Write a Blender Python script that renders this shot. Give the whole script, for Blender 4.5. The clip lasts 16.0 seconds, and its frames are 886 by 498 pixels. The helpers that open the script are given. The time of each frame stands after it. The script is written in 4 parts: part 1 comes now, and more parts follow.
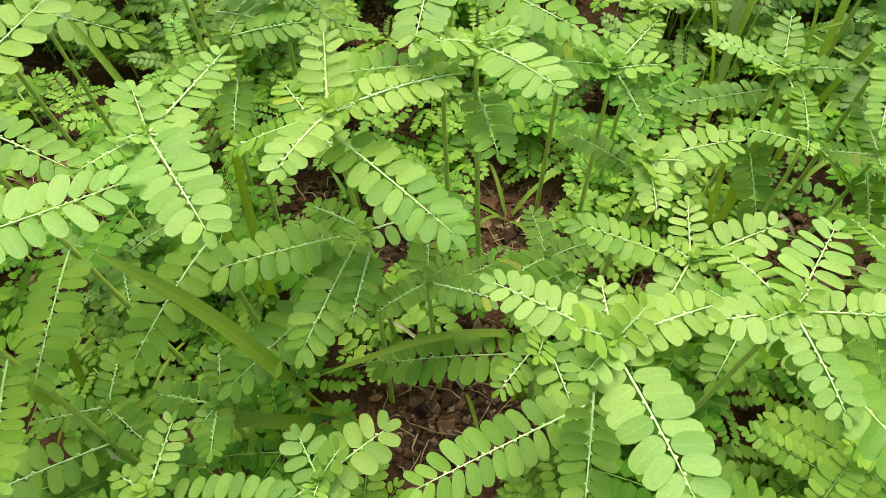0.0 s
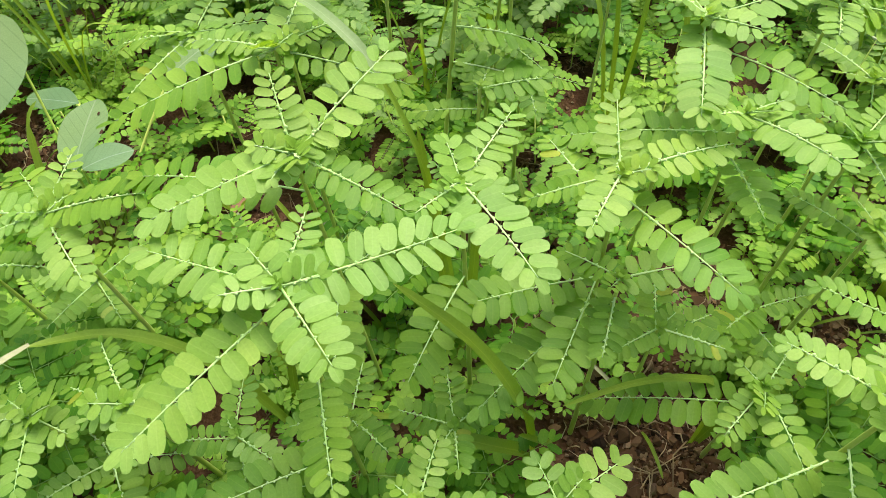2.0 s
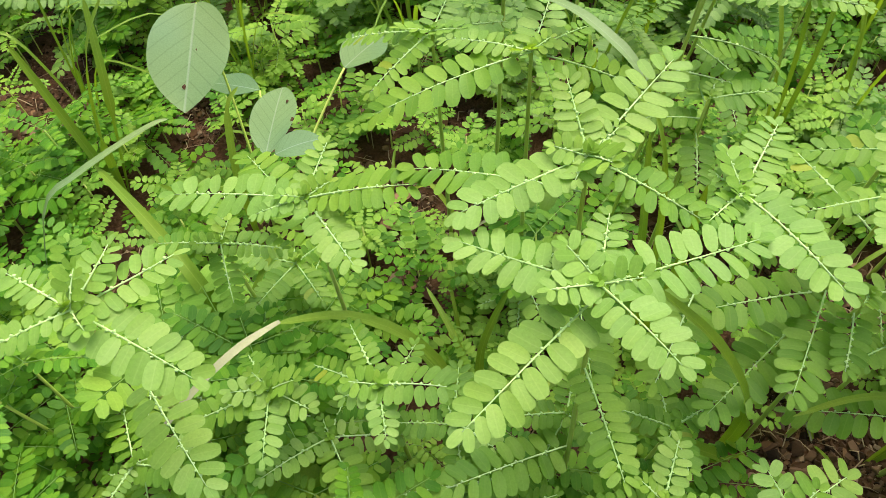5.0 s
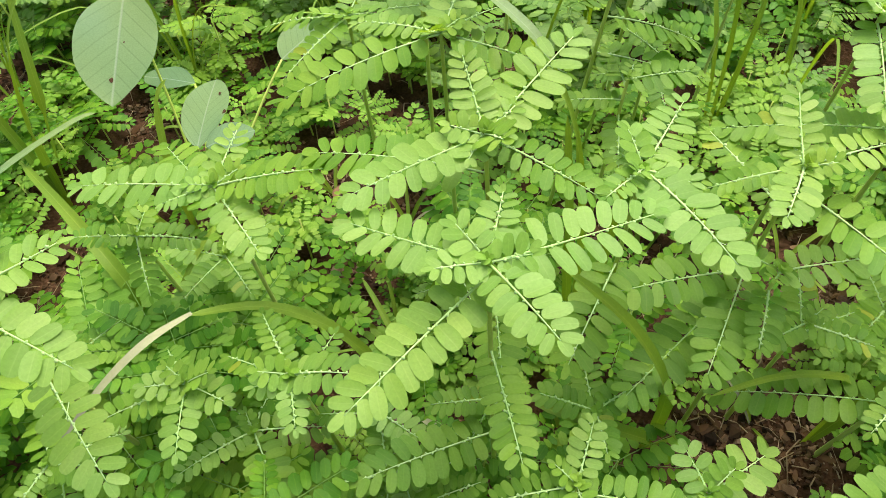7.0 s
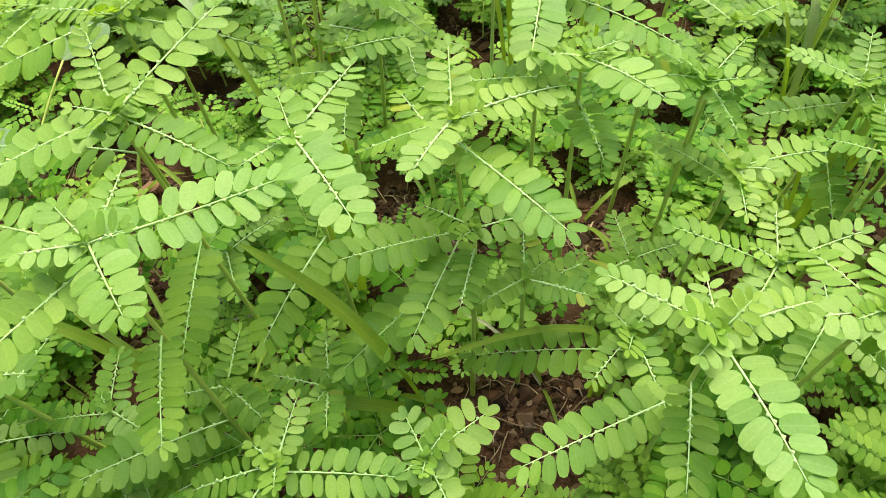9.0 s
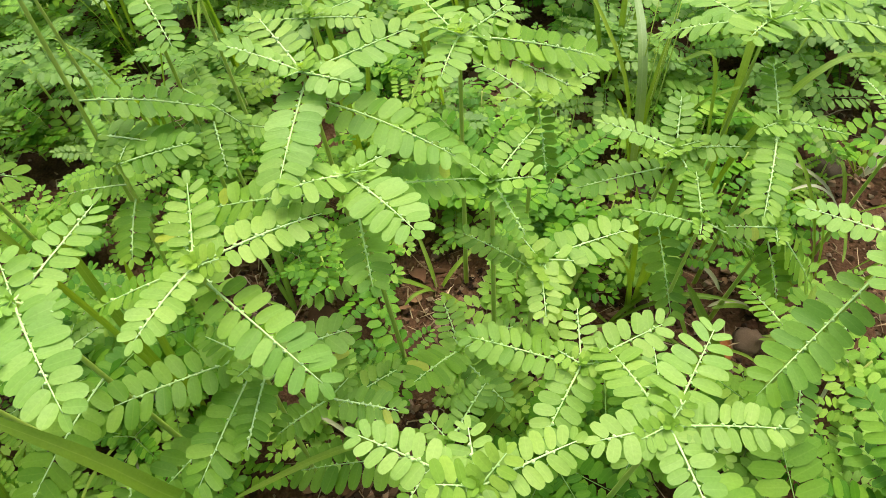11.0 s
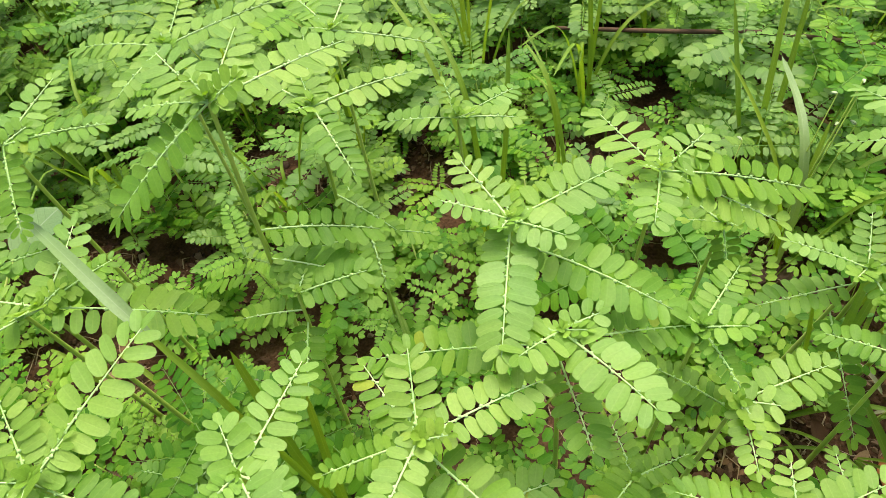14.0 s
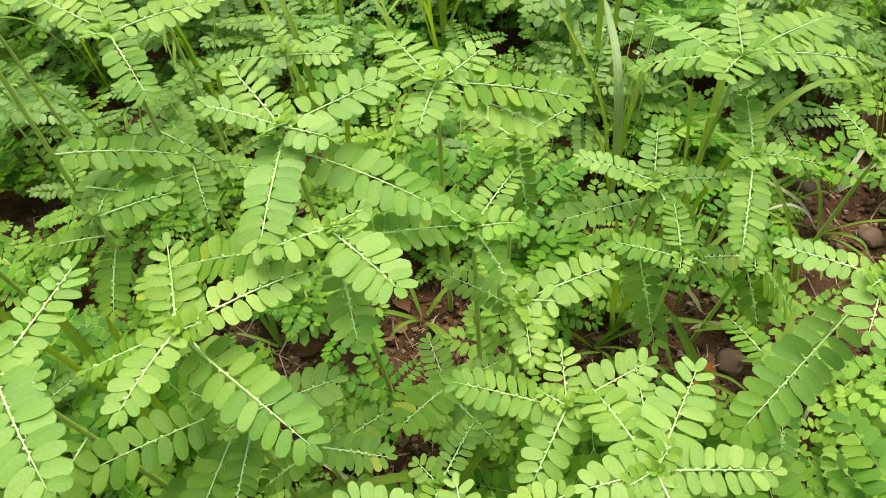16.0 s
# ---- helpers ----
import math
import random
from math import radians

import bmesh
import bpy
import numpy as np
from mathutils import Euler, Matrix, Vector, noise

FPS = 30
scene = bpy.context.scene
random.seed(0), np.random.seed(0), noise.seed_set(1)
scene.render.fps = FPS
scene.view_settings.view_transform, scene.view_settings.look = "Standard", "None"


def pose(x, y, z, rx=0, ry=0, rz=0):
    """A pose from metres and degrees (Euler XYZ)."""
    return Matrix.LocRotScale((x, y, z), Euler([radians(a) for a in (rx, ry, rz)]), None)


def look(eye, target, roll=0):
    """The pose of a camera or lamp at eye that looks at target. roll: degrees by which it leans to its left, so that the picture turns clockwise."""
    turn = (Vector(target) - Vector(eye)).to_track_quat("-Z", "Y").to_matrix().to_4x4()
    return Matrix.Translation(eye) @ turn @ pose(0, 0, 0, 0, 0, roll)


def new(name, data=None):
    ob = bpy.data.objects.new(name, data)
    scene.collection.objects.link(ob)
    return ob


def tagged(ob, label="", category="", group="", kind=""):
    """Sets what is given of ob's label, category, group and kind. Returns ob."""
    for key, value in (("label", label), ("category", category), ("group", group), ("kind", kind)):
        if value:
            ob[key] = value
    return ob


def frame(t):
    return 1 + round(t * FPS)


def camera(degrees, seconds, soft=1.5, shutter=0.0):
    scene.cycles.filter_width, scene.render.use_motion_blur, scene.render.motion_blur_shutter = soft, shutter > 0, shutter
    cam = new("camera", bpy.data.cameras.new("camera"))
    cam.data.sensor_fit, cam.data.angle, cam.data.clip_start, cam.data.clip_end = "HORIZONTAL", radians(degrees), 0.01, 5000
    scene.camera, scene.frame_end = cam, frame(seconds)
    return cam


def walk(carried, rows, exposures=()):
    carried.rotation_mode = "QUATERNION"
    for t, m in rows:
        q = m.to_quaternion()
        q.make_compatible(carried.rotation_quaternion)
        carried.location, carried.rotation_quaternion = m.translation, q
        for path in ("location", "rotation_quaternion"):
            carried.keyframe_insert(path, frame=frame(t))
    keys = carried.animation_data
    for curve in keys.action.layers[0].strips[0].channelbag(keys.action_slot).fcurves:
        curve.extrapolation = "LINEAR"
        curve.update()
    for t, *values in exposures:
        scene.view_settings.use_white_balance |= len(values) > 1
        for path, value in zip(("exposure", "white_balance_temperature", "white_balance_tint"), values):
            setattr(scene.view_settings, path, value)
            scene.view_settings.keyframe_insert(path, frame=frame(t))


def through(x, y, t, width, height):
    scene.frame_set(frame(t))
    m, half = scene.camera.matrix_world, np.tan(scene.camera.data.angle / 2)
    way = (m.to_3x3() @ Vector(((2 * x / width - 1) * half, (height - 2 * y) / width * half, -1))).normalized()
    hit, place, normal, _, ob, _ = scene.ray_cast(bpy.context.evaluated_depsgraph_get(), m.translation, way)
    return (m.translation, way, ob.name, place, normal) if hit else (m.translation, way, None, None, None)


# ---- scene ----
cam = camera(65.5, 16.0, soft=0.7)
# seconds, place in metres, turn in degrees
PATH = [
    (0, 0.0097, 0.0642, 0.3974, 33.39, 1.00, 1.66),
    (0.5, -0.0172, 0.0628, 0.4100, 34.37, 1.16, 3.43),
    (1, -0.0358, 0.0637, 0.4161, 34.81, 1.37, 4.35),
    (1.5, -0.0570, 0.0596, 0.4261, 35.34, 1.88, 5.92),
    (2, -0.0747, 0.0520, 0.4259, 35.16, 2.20, 7.52),
    (2.5, -0.0928, 0.0520, 0.4272, 34.97, 2.28, 8.29),
    (3, -0.1090, 0.0477, 0.4295, 35.00, 2.61, 9.29),
    (3.5, -0.1201, 0.0429, 0.4295, 35.11, 2.67, 9.93),
    (4, -0.1324, 0.0412, 0.4299, 35.14, 2.28, 10.64),
    (4.5, -0.1536, 0.0324, 0.4342, 35.06, 2.54, 11.84),
    (4.7, -0.1585, 0.0333, 0.4359, 35.02, 2.42, 11.65),
    (5.225, -0.1751, 0.0288, 0.4394, 35.08, 2.55, 12.43),
    (5.75, -0.1827, 0.0270, 0.4405, 35.29, 2.69, 12.96),
    (6.275, -0.1764, 0.0278, 0.4390, 35.41, 2.77, 12.81),
    (6.8, -0.1514, 0.0310, 0.4345, 35.19, 2.72, 11.53),
    (7, -0.1344, 0.0351, 0.4292, 34.94, 2.29, 10.32),
    (7.5, -0.1035, 0.0369, 0.4263, 34.58, 2.53, 8.87),
    (8, -0.0763, 0.0388, 0.4206, 34.17, 2.71, 7.42),
    (8.5, -0.0497, 0.0377, 0.4187, 34.19, 2.72, 6.26),
    (9, -0.0185, 0.0457, 0.4142, 34.25, 2.72, 4.27),
    (9.5, 0.0158, 0.0592, 0.4160, 34.54, 2.42, 1.44),
    (9.7, 0.0259, 0.0649, 0.4165, 34.63, 2.19, 0.61),
    (10.225, 0.0489, 0.0795, 0.4184, 34.63, 2.09, -1.41),
    (10.75, 0.0546, 0.0934, 0.4213, 34.29, 2.39, -2.19),
    (11.275, 0.0476, 0.1049, 0.4256, 34.06, 2.83, -2.00),
    (11.8, 0.0324, 0.1122, 0.4318, 34.38, 3.17, -1.09),
    (12, 0.0268, 0.1142, 0.4349, 34.70, 3.23, -0.73),
    (12.5, 0.0086, 0.1183, 0.4416, 35.37, 3.47, 0.48),
    (13, -0.0110, 0.1212, 0.4547, 36.14, 4.18, 1.96),
    (13.5, -0.0290, 0.1262, 0.4601, 36.50, 4.67, 2.93),
    (14, -0.0080, 0.1500, 0.4481, 35.68, 5.46, 0.27),
    (14.5, 0.0194, 0.1588, 0.4440, 35.60, 4.00, -3.08),
    (15, 0.0340, 0.1520, 0.4462, 35.48, 3.46, -3.79),
    (15.5, 0.0404, 0.1315, 0.4412, 35.13, 2.76, -3.75),
    (16, 0.0546, 0.1139, 0.4344, 34.33, 2.45, -4.32),
]
walk(cam, [(t, pose(*row)) for t, *row in PATH],
     [(0, 1.16), (3, 1.11), (4.5, 1.05), (7, 1.11), (9.5, 1.19), (12.5, 1.10), (15, 1.09), (16, 1.12)])
SKY, SUN = 0.13, 2.15

# ---- world, sun and exposure ----
world = bpy.data.worlds.new("world")
scene.world = world
world.use_nodes = True
wn = world.node_tree.nodes
sky = wn.new("ShaderNodeTexSky")
sky.sky_type, sky.sun_disc = "NISHITA", False
sky.sun_elevation, sky.sun_rotation = radians(68), radians(15)
sky.air_density, sky.dust_density, sky.ozone_density = 1.0, 6.0, 0.6
wn["Background"].inputs["Strength"].default_value = SKY
world.node_tree.links.new(sky.outputs["Color"], wn["Background"].inputs["Color"])

sun_data = bpy.data.lights.new("sun", "SUN")
sun_data.energy, sun_data.angle, sun_data.color = SUN, radians(50), (1.0, 0.97, 0.9)
sun = new("sun", sun_data)
sun.matrix_world = look((0.3, 1.45, 2.7), (0.05, 0.35, 0.0))

R = random.Random(7)


# ---- materials ----
def material(name):
    m = bpy.data.materials.new(name)
    m.use_nodes = True
    n = m.node_tree.nodes
    n.clear()
    return m, n, m.node_tree.links.new


def ramp(n, stops):
    r = n.new("ShaderNodeValToRGB")
    e = r.color_ramp.elements
    while len(e) < len(stops):
        e.new(0.5)
    for k, (p, c) in zip(e, stops):
        k.position, k.color = p, (*c, 1)
    return r


def value(n, link, op, a, b):
    v = n.new("ShaderNodeMath")
    v.operation = op
    for k, s in enumerate((a, b)):
        if isinstance(s, (int, float)):
            v.inputs[k].default_value = s
        else:
            link(s, v.inputs[k])
    return v.outputs[0]


def leaf_material(name, dark, light, tip, gloss=0.48, through=0.42, joined=False, vein=0.10, veins=9.0, sheen=0.28, rib_wide=0.05, crease=(1.5, 1.25, 2.0)):
    """A leaf blade: two greens mixed leaf by leaf, blotches, a paler midrib and side veins along its UVs, and light that comes through."""
    m, n, link = material(name)
    out, mix = n.new("ShaderNodeOutputMaterial"), n.new("ShaderNodeMixShader")
    p, tr = n.new("ShaderNodeBsdfPrincipled"), n.new("ShaderNodeBsdfTranslucent")
    who = n.new("ShaderNodeNewGeometry") if joined else n.new("ShaderNodeObjectInfo")
    chance = who.outputs["Random Per Island"] if joined else who.outputs["Random"]
    tex = n.new("ShaderNodeTexCoord")
    geo = n.new("ShaderNodeNewGeometry")
    big = n.new("ShaderNodeTexNoise")
    big.inputs["Scale"].default_value, big.inputs["Detail"].default_value = 28.0, 2.0
    link(geo.outputs["Position"], big.inputs["Vector"])
    fine = n.new("ShaderNodeTexNoise")
    fine.inputs["Scale"].default_value, fine.inputs["Detail"].default_value = 900.0, 3.0
    link(geo.outputs["Position"], fine.inputs["Vector"])
    tone = value(n, link, "ADD", value(n, link, "MULTIPLY", chance, 0.62), value(n, link, "MULTIPLY", big.outputs["Fac"], 0.38))
    r = ramp(n, [(0.12, dark), (0.55, light), (0.9, tip)])
    link(tone, r.inputs["Fac"])
    # midrib and side veins
    sep = n.new("ShaderNodeSeparateXYZ")
    link(tex.outputs["UV"], sep.inputs[0])
    off = value(n, link, "ABSOLUTE", value(n, link, "SUBTRACT", sep.outputs["Y"], 0.5), 0.0)
    rib = n.new("ShaderNodeMapRange")
    rib.inputs["From Min"].default_value, rib.inputs["From Max"].default_value = 0.24 * rib_wide, rib_wide
    rib.inputs["To Min"].default_value, rib.inputs["To Max"].default_value = vein, 0.0
    link(off, rib.inputs["Value"])
    slant = value(n, link, "SUBTRACT", value(n, link, "MULTIPLY", sep.outputs["X"], veins), value(n, link, "MULTIPLY", off, veins * 0.7))
    wave = value(n, link, "PINGPONG", slant, 0.5)
    side = n.new("ShaderNodeMapRange")
    side.inputs["From Min"].default_value, side.inputs["From Max"].default_value = 0.0, 0.09
    side.inputs["To Min"].default_value, side.inputs["To Max"].default_value = vein * 0.45, 0.0
    link(wave, side.inputs["Value"])
    lines = value(n, link, "MAXIMUM", rib.outputs[0], side.outputs[0])
    creased = n.new("ShaderNodeMix")
    creased.data_type = "RGBA"
    creased.inputs["B"].default_value = (*(min(1, a * c) for a, c in zip(tip, crease)), 1)
    link(side.outputs[0], creased.inputs["Factor"])
    link(r.outputs["Color"], creased.inputs["A"])
    pale = n.new("ShaderNodeMix")
    pale.data_type = "RGBA"
    pale.inputs["B"].default_value = (min(1, tip[0] * 1.5), min(1, tip[1] * 1.25), min(1, tip[2] * 2.0), 1)
    link(rib.outputs[0], pale.inputs["Factor"])
    link(creased.outputs["Result"], pale.inputs["A"])
    grain = n.new("ShaderNodeMix")
    grain.data_type, grain.blend_type = "RGBA", "MULTIPLY"
    grain.inputs["Factor"].default_value = 0.2
    link(pale.outputs["Result"], grain.inputs["A"])
    g2 = ramp(n, [(0.3, (0.62, 0.66, 0.55)), (0.62, (1.15, 1.12, 1.15))])
    link(fine.outputs["Fac"], g2.inputs["Fac"])
    link(g2.outputs["Color"], grain.inputs["B"])
    drift = n.new("ShaderNodeTexNoise")
    drift.inputs["Scale"].default_value, drift.inputs["Detail"].default_value = 13.0, 1.0
    link(geo.outputs["Position"], drift.inputs["Vector"])
    hue = ramp(n, [(0.34, (0.82, 0.97, 1.4)), (0.50, (1.0, 1.0, 1.0)), (0.66, (1.16, 1.03, 0.72))])
    link(drift.outputs["Fac"], hue.inputs["Fac"])
    tint = n.new("ShaderNodeMix")
    tint.data_type, tint.blend_type = "RGBA", "MULTIPLY"
    tint.inputs["Factor"].default_value = 0.4
    link(grain.outputs["Result"], tint.inputs["A"])
    link(hue.outputs["Color"], tint.inputs["B"])
    link(tint.outputs["Result"], p.inputs["Base Color"])
    glow = n.new("ShaderNodeMix")
    glow.data_type, glow.blend_type = "RGBA", "MULTIPLY"
    glow.inputs["Factor"].default_value = 1.0
    glow.inputs["B"].default_value = (1.30, 1.26, 0.36, 1)
    link(tint.outputs["Result"], glow.inputs["A"])
    link(glow.outputs["Result"], tr.inputs["Color"])
    p.inputs["Roughness"].default_value = gloss
    p.inputs["Specular IOR Level"].default_value = sheen
    b = n.new("ShaderNodeBump")
    b.inputs["Strength"].default_value, b.inputs["Distance"].default_value = 0.25, 0.0006
    link(value(n, link, "ADD", value(n, link, "MULTIPLY", lines, -1.5), fine.outputs["Fac"]), b.inputs["Height"])
    link(b.outputs["Normal"], p.inputs["Normal"])
    mix.inputs["Fac"].default_value = through
    link(p.outputs[0], mix.inputs[1])
    link(tr.outputs[0], mix.inputs[2])
    link(mix.outputs[0], out.inputs["Surface"])
    return m


def plain_material(name, stops, scale=60.0, rough=0.7, bump=0.3, distance=0.001, joined=False, chance=0.4, detail=5.0, stretch=(1, 1, 1)):
    """Mottled colour over noise at two scales, varied thing by thing or island by island."""
    m, n, link = material(name)
    out, p = n.new("ShaderNodeOutputMaterial"), n.new("ShaderNodeBsdfPrincipled")
    who = n.new("ShaderNodeNewGeometry") if joined else n.new("ShaderNodeObjectInfo")
    pick = who.outputs["Random Per Island"] if joined else who.outputs["Random"]
    geo, mapping = n.new("ShaderNodeNewGeometry"), n.new("ShaderNodeMapping")
    mapping.inputs["Scale"].default_value = stretch
    link(geo.outputs["Position"], mapping.inputs["Vector"])
    a, b = n.new("ShaderNodeTexNoise"), n.new("ShaderNodeTexNoise")
    for t, s in ((a, scale), (b, scale * 11)):
        t.inputs["Scale"].default_value, t.inputs["Detail"].default_value = s, detail
        link(mapping.outputs[0], t.inputs["Vector"])
    both = value(n, link, "ADD", value(n, link, "MULTIPLY", a.outputs["Fac"], 0.6), value(n, link, "MULTIPLY", b.outputs["Fac"], 0.4))
    tone = value(n, link, "ADD", value(n, link, "MULTIPLY", both, 1 - chance), value(n, link, "MULTIPLY", pick, chance))
    r = ramp(n, stops)
    link(tone, r.inputs["Fac"])
    link(r.outputs["Color"], p.inputs["Base Color"])
    p.inputs["Roughness"].default_value = rough
    p.inputs["Specular IOR Level"].default_value = 0.12
    bm = n.new("ShaderNodeBump")
    bm.inputs["Strength"].default_value, bm.inputs["Distance"].default_value = bump, distance
    link(both, bm.inputs["Height"])
    link(bm.outputs["Normal"], p.inputs["Normal"])
    link(p.outputs[0], out.inputs["Surface"])
    return m


GREEN_D, GREEN_M, GREEN_L = (0.094, 0.222, 0.013), (0.155, 0.302, 0.025), (0.214, 0.362, 0.043)
LEAF = leaf_material("leaflet_mature", GREEN_D, GREEN_M, GREEN_L)
YOUNG = leaf_material("leaflet_young", (0.156, 0.298, 0.040), (0.212, 0.362, 0.060), (0.284, 0.432, 0.092))
SPROUT = leaf_material("leaflet_sprouting", (0.155, 0.300, 0.032), (0.212, 0.370, 0.046), (0.282, 0.430, 0.068))
YELLOWING = leaf_material("leaflet_yellowing", (0.19, 0.30, 0.022), (0.26, 0.34, 0.03), (0.32, 0.38, 0.045))
# lower-storey copy of the leaflet greens, shade under the tall weeds in its colour
LEAF_SHADED_J = leaf_material("leaflet_low_shaded", (0.042, 0.152, 0.006), (0.100, 0.252, 0.012), (0.188, 0.352, 0.024), joined=True, through=0.40, sheen=0.18)
BROAD = leaf_material("broad_leaf", (0.098, 0.178, 0.058), (0.120, 0.205, 0.074), (0.142, 0.228, 0.090), gloss=0.6, through=0.2, vein=0.7, veins=7.0, sheen=0.25, rib_wide=0.02, crease=(0.45, 0.52, 0.4))
BLADE = leaf_material("grass_blade", (0.100, 0.200, 0.012), (0.155, 0.268, 0.020), (0.220, 0.335, 0.034), through=0.45, vein=0.3, veins=0.0, sheen=0.2)
RACHIS = plain_material("rachis", [(0.2, (0.31, 0.49, 0.14)), (0.7, (0.45, 0.61, 0.25))], scale=90, rough=0.5)
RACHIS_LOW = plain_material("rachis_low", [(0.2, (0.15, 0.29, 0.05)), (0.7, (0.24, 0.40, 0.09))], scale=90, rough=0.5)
FRESH_J = leaf_material("leaflet_low_fresh", (0.132, 0.280, 0.022), (0.190, 0.352, 0.036), (0.262, 0.420, 0.056), joined=True, through=0.40, sheen=0.18)
# paler copies of the low greens, far haze and sky sheen mixed into the colour
HAZED_J = leaf_material("leaflet_hazed", (0.080, 0.192, 0.018), (0.136, 0.265, 0.034), (0.204, 0.342, 0.056), joined=True, sheen=0.34)
HAZED_FRESH_J = leaf_material("leaflet_hazed_fresh", (0.142, 0.282, 0.034), (0.198, 0.352, 0.054), (0.268, 0.418, 0.080), joined=True, sheen=0.34)
STEM = plain_material("stem", [(0.2, (0.30, 0.41, 0.055)), (0.6, (0.42, 0.53, 0.09)), (0.9, (0.42, 0.42, 0.15))], scale=50, rough=0.5)
STALK_TAN = plain_material("dry_stalk", [(0.2, (0.20, 0.135, 0.070)), (0.6, (0.33, 0.25, 0.14)), (0.9, (0.46, 0.38, 0.24))], scale=80, rough=0.8, joined=True, chance=0.6)
SOIL = plain_material("soil", [(0.30, (0.020, 0.009, 0.004)), (0.5, (0.070, 0.035, 0.017)), (0.70, (0.145, 0.080, 0.042))], scale=42, rough=0.95, bump=0.9, distance=0.004, chance=0.0)
CRUMB = plain_material("crumb", [(0.15, (0.020, 0.012, 0.007)), (0.45, (0.075, 0.042, 0.021)), (0.72, (0.145, 0.088, 0.048)), (0.93, (0.30, 0.22, 0.14))], scale=160, rough=0.9, joined=True, chance=0.75)
STONE = plain_material("stone", [(0.2, (0.048, 0.028, 0.016)), (0.55, (0.100, 0.064, 0.040)), (0.85, (0.20, 0.145, 0.10))], scale=120, rough=0.85, bump=0.6, distance=0.002, chance=0.5)
DEAD = plain_material("dead_leaf", [(0.2, (0.065, 0.032, 0.016)), (0.55, (0.15, 0.078, 0.040)), (0.85, (0.27, 0.16, 0.09))], scale=70, rough=0.8, chance=0.6)
DEAD_J = plain_material("litter", [(0.15, (0.040, 0.020, 0.010)), (0.5, (0.095, 0.049, 0.022)), (0.8, (0.175, 0.100, 0.048)), (0.95, (0.31, 0.22, 0.12))], scale=90, rough=0.85, joined=True, chance=0.75)
RUSTY = plain_material("rusty_leaf", [(0.2, (0.20, 0.060, 0.018)), (0.6, (0.34, 0.125, 0.035)), (0.9, (0.46, 0.22, 0.08))], scale=70, rough=0.8, chance=0.2)
STRAW = plain_material("straw", [(0.2, (0.18, 0.18, 0.09)), (0.6, (0.28, 0.29, 0.16)), (0.9, (0.40, 0.41, 0.27))], scale=80, rough=0.6, chance=0.4)
PALE_BLADE = leaf_material("pale_blade", (0.14, 0.235, 0.065), (0.175, 0.275, 0.088), (0.21, 0.31, 0.115), through=0.3, vein=0.3, veins=0.0, sheen=0.3)
PETAL = plain_material("petal", [(0.2, (0.36, 0.44, 0.20)), (0.8, (0.52, 0.58, 0.36))], scale=200, rough=0.5)
TWIG = plain_material("twig", [(0.2, (0.055, 0.032, 0.018)), (0.7, (0.150, 0.090, 0.050))], scale=90, rough=0.8, chance=0.4)


# ---- meshes ----
def mesh_of(name, verts, faces, mats, uvs=None, slots=None, smooth=True):
    me = bpy.data.meshes.new(name)
    me.from_pydata([tuple(v) for v in verts], [], faces)
    for m in mats:
        me.materials.append(m)
    if smooth:
        me.polygons.foreach_set("use_smooth", [True] * len(me.polygons))
    if slots is not None:
        me.polygons.foreach_set("material_index", slots)
    if uvs is not None:
        layer = me.uv_layers.new(name="UVMap")
        loops = np.empty(len(me.loops), dtype=np.int32)
        me.loops.foreach_get("vertex_index", loops)
        layer.data.foreach_set("uv", np.asarray(uvs, dtype=np.float32)[loops].ravel())
    me.update()
    return me


def part(name, me, parent, m=None, label=""):
    ob = new(name, me)
    ob.parent = parent
    if m is not None:
        ob.matrix_basis = m
    return tagged(ob, label)


def blade_form(rng, wide, base=0.55, apex=0.7, cup=0.10, curl=0.10, twist=0.0, stations=9, wavy=0.0):
    """A leaf from (0,0,0) to about (1,0,0): rounded ends by the powers base and apex, folded along the midrib by cup, bent by curl."""
    verts, uvs, faces = [], [], []
    for k in range(stations):
        s = 0.5 - 0.5 * math.cos(math.pi * k / (stations - 1))
        if k in (0, stations - 1):
            h = 0.0
        else:
            h = 0.5 * wide * (1 - (1 - 2 * s) ** 2) ** base if s < 0.5 else 0.5 * wide * (1 - (2 * s - 1) ** 2) ** apex
            h *= 1 + (0.03 if stations < 12 else 0.006) * rng.uniform(-1, 1)
        z = -curl * (s * s - s * 0.25)
        lean = twist * (s - 0.3)
        for side in (-1, 0, 1):
            if h == 0.0 and side:
                continue
            y = side * h
            wob = wavy * math.sin(9 * s + side * 1.3) * abs(side)
            verts.append((s, y, z + cup * h * abs(side) * 2 * (1 - 0.5 * s) + lean * y + wob))
            uvs.append((s, 0.5 + side * h / wide))
    at = lambda k, c: 0 if k == 0 else (len(verts) - 1 if k == stations - 1 else 1 + (k - 1) * 3 + c)
    for k in range(stations - 1):
        for c in (0, 1):
            q = [at(k, c), at(k + 1, c), at(k + 1, c + 1), at(k, c + 1)]
            q = [v for j, v in enumerate(q) if v not in q[:j]]
            faces.append(q)
    return np.array(verts), faces, np.array(uvs)


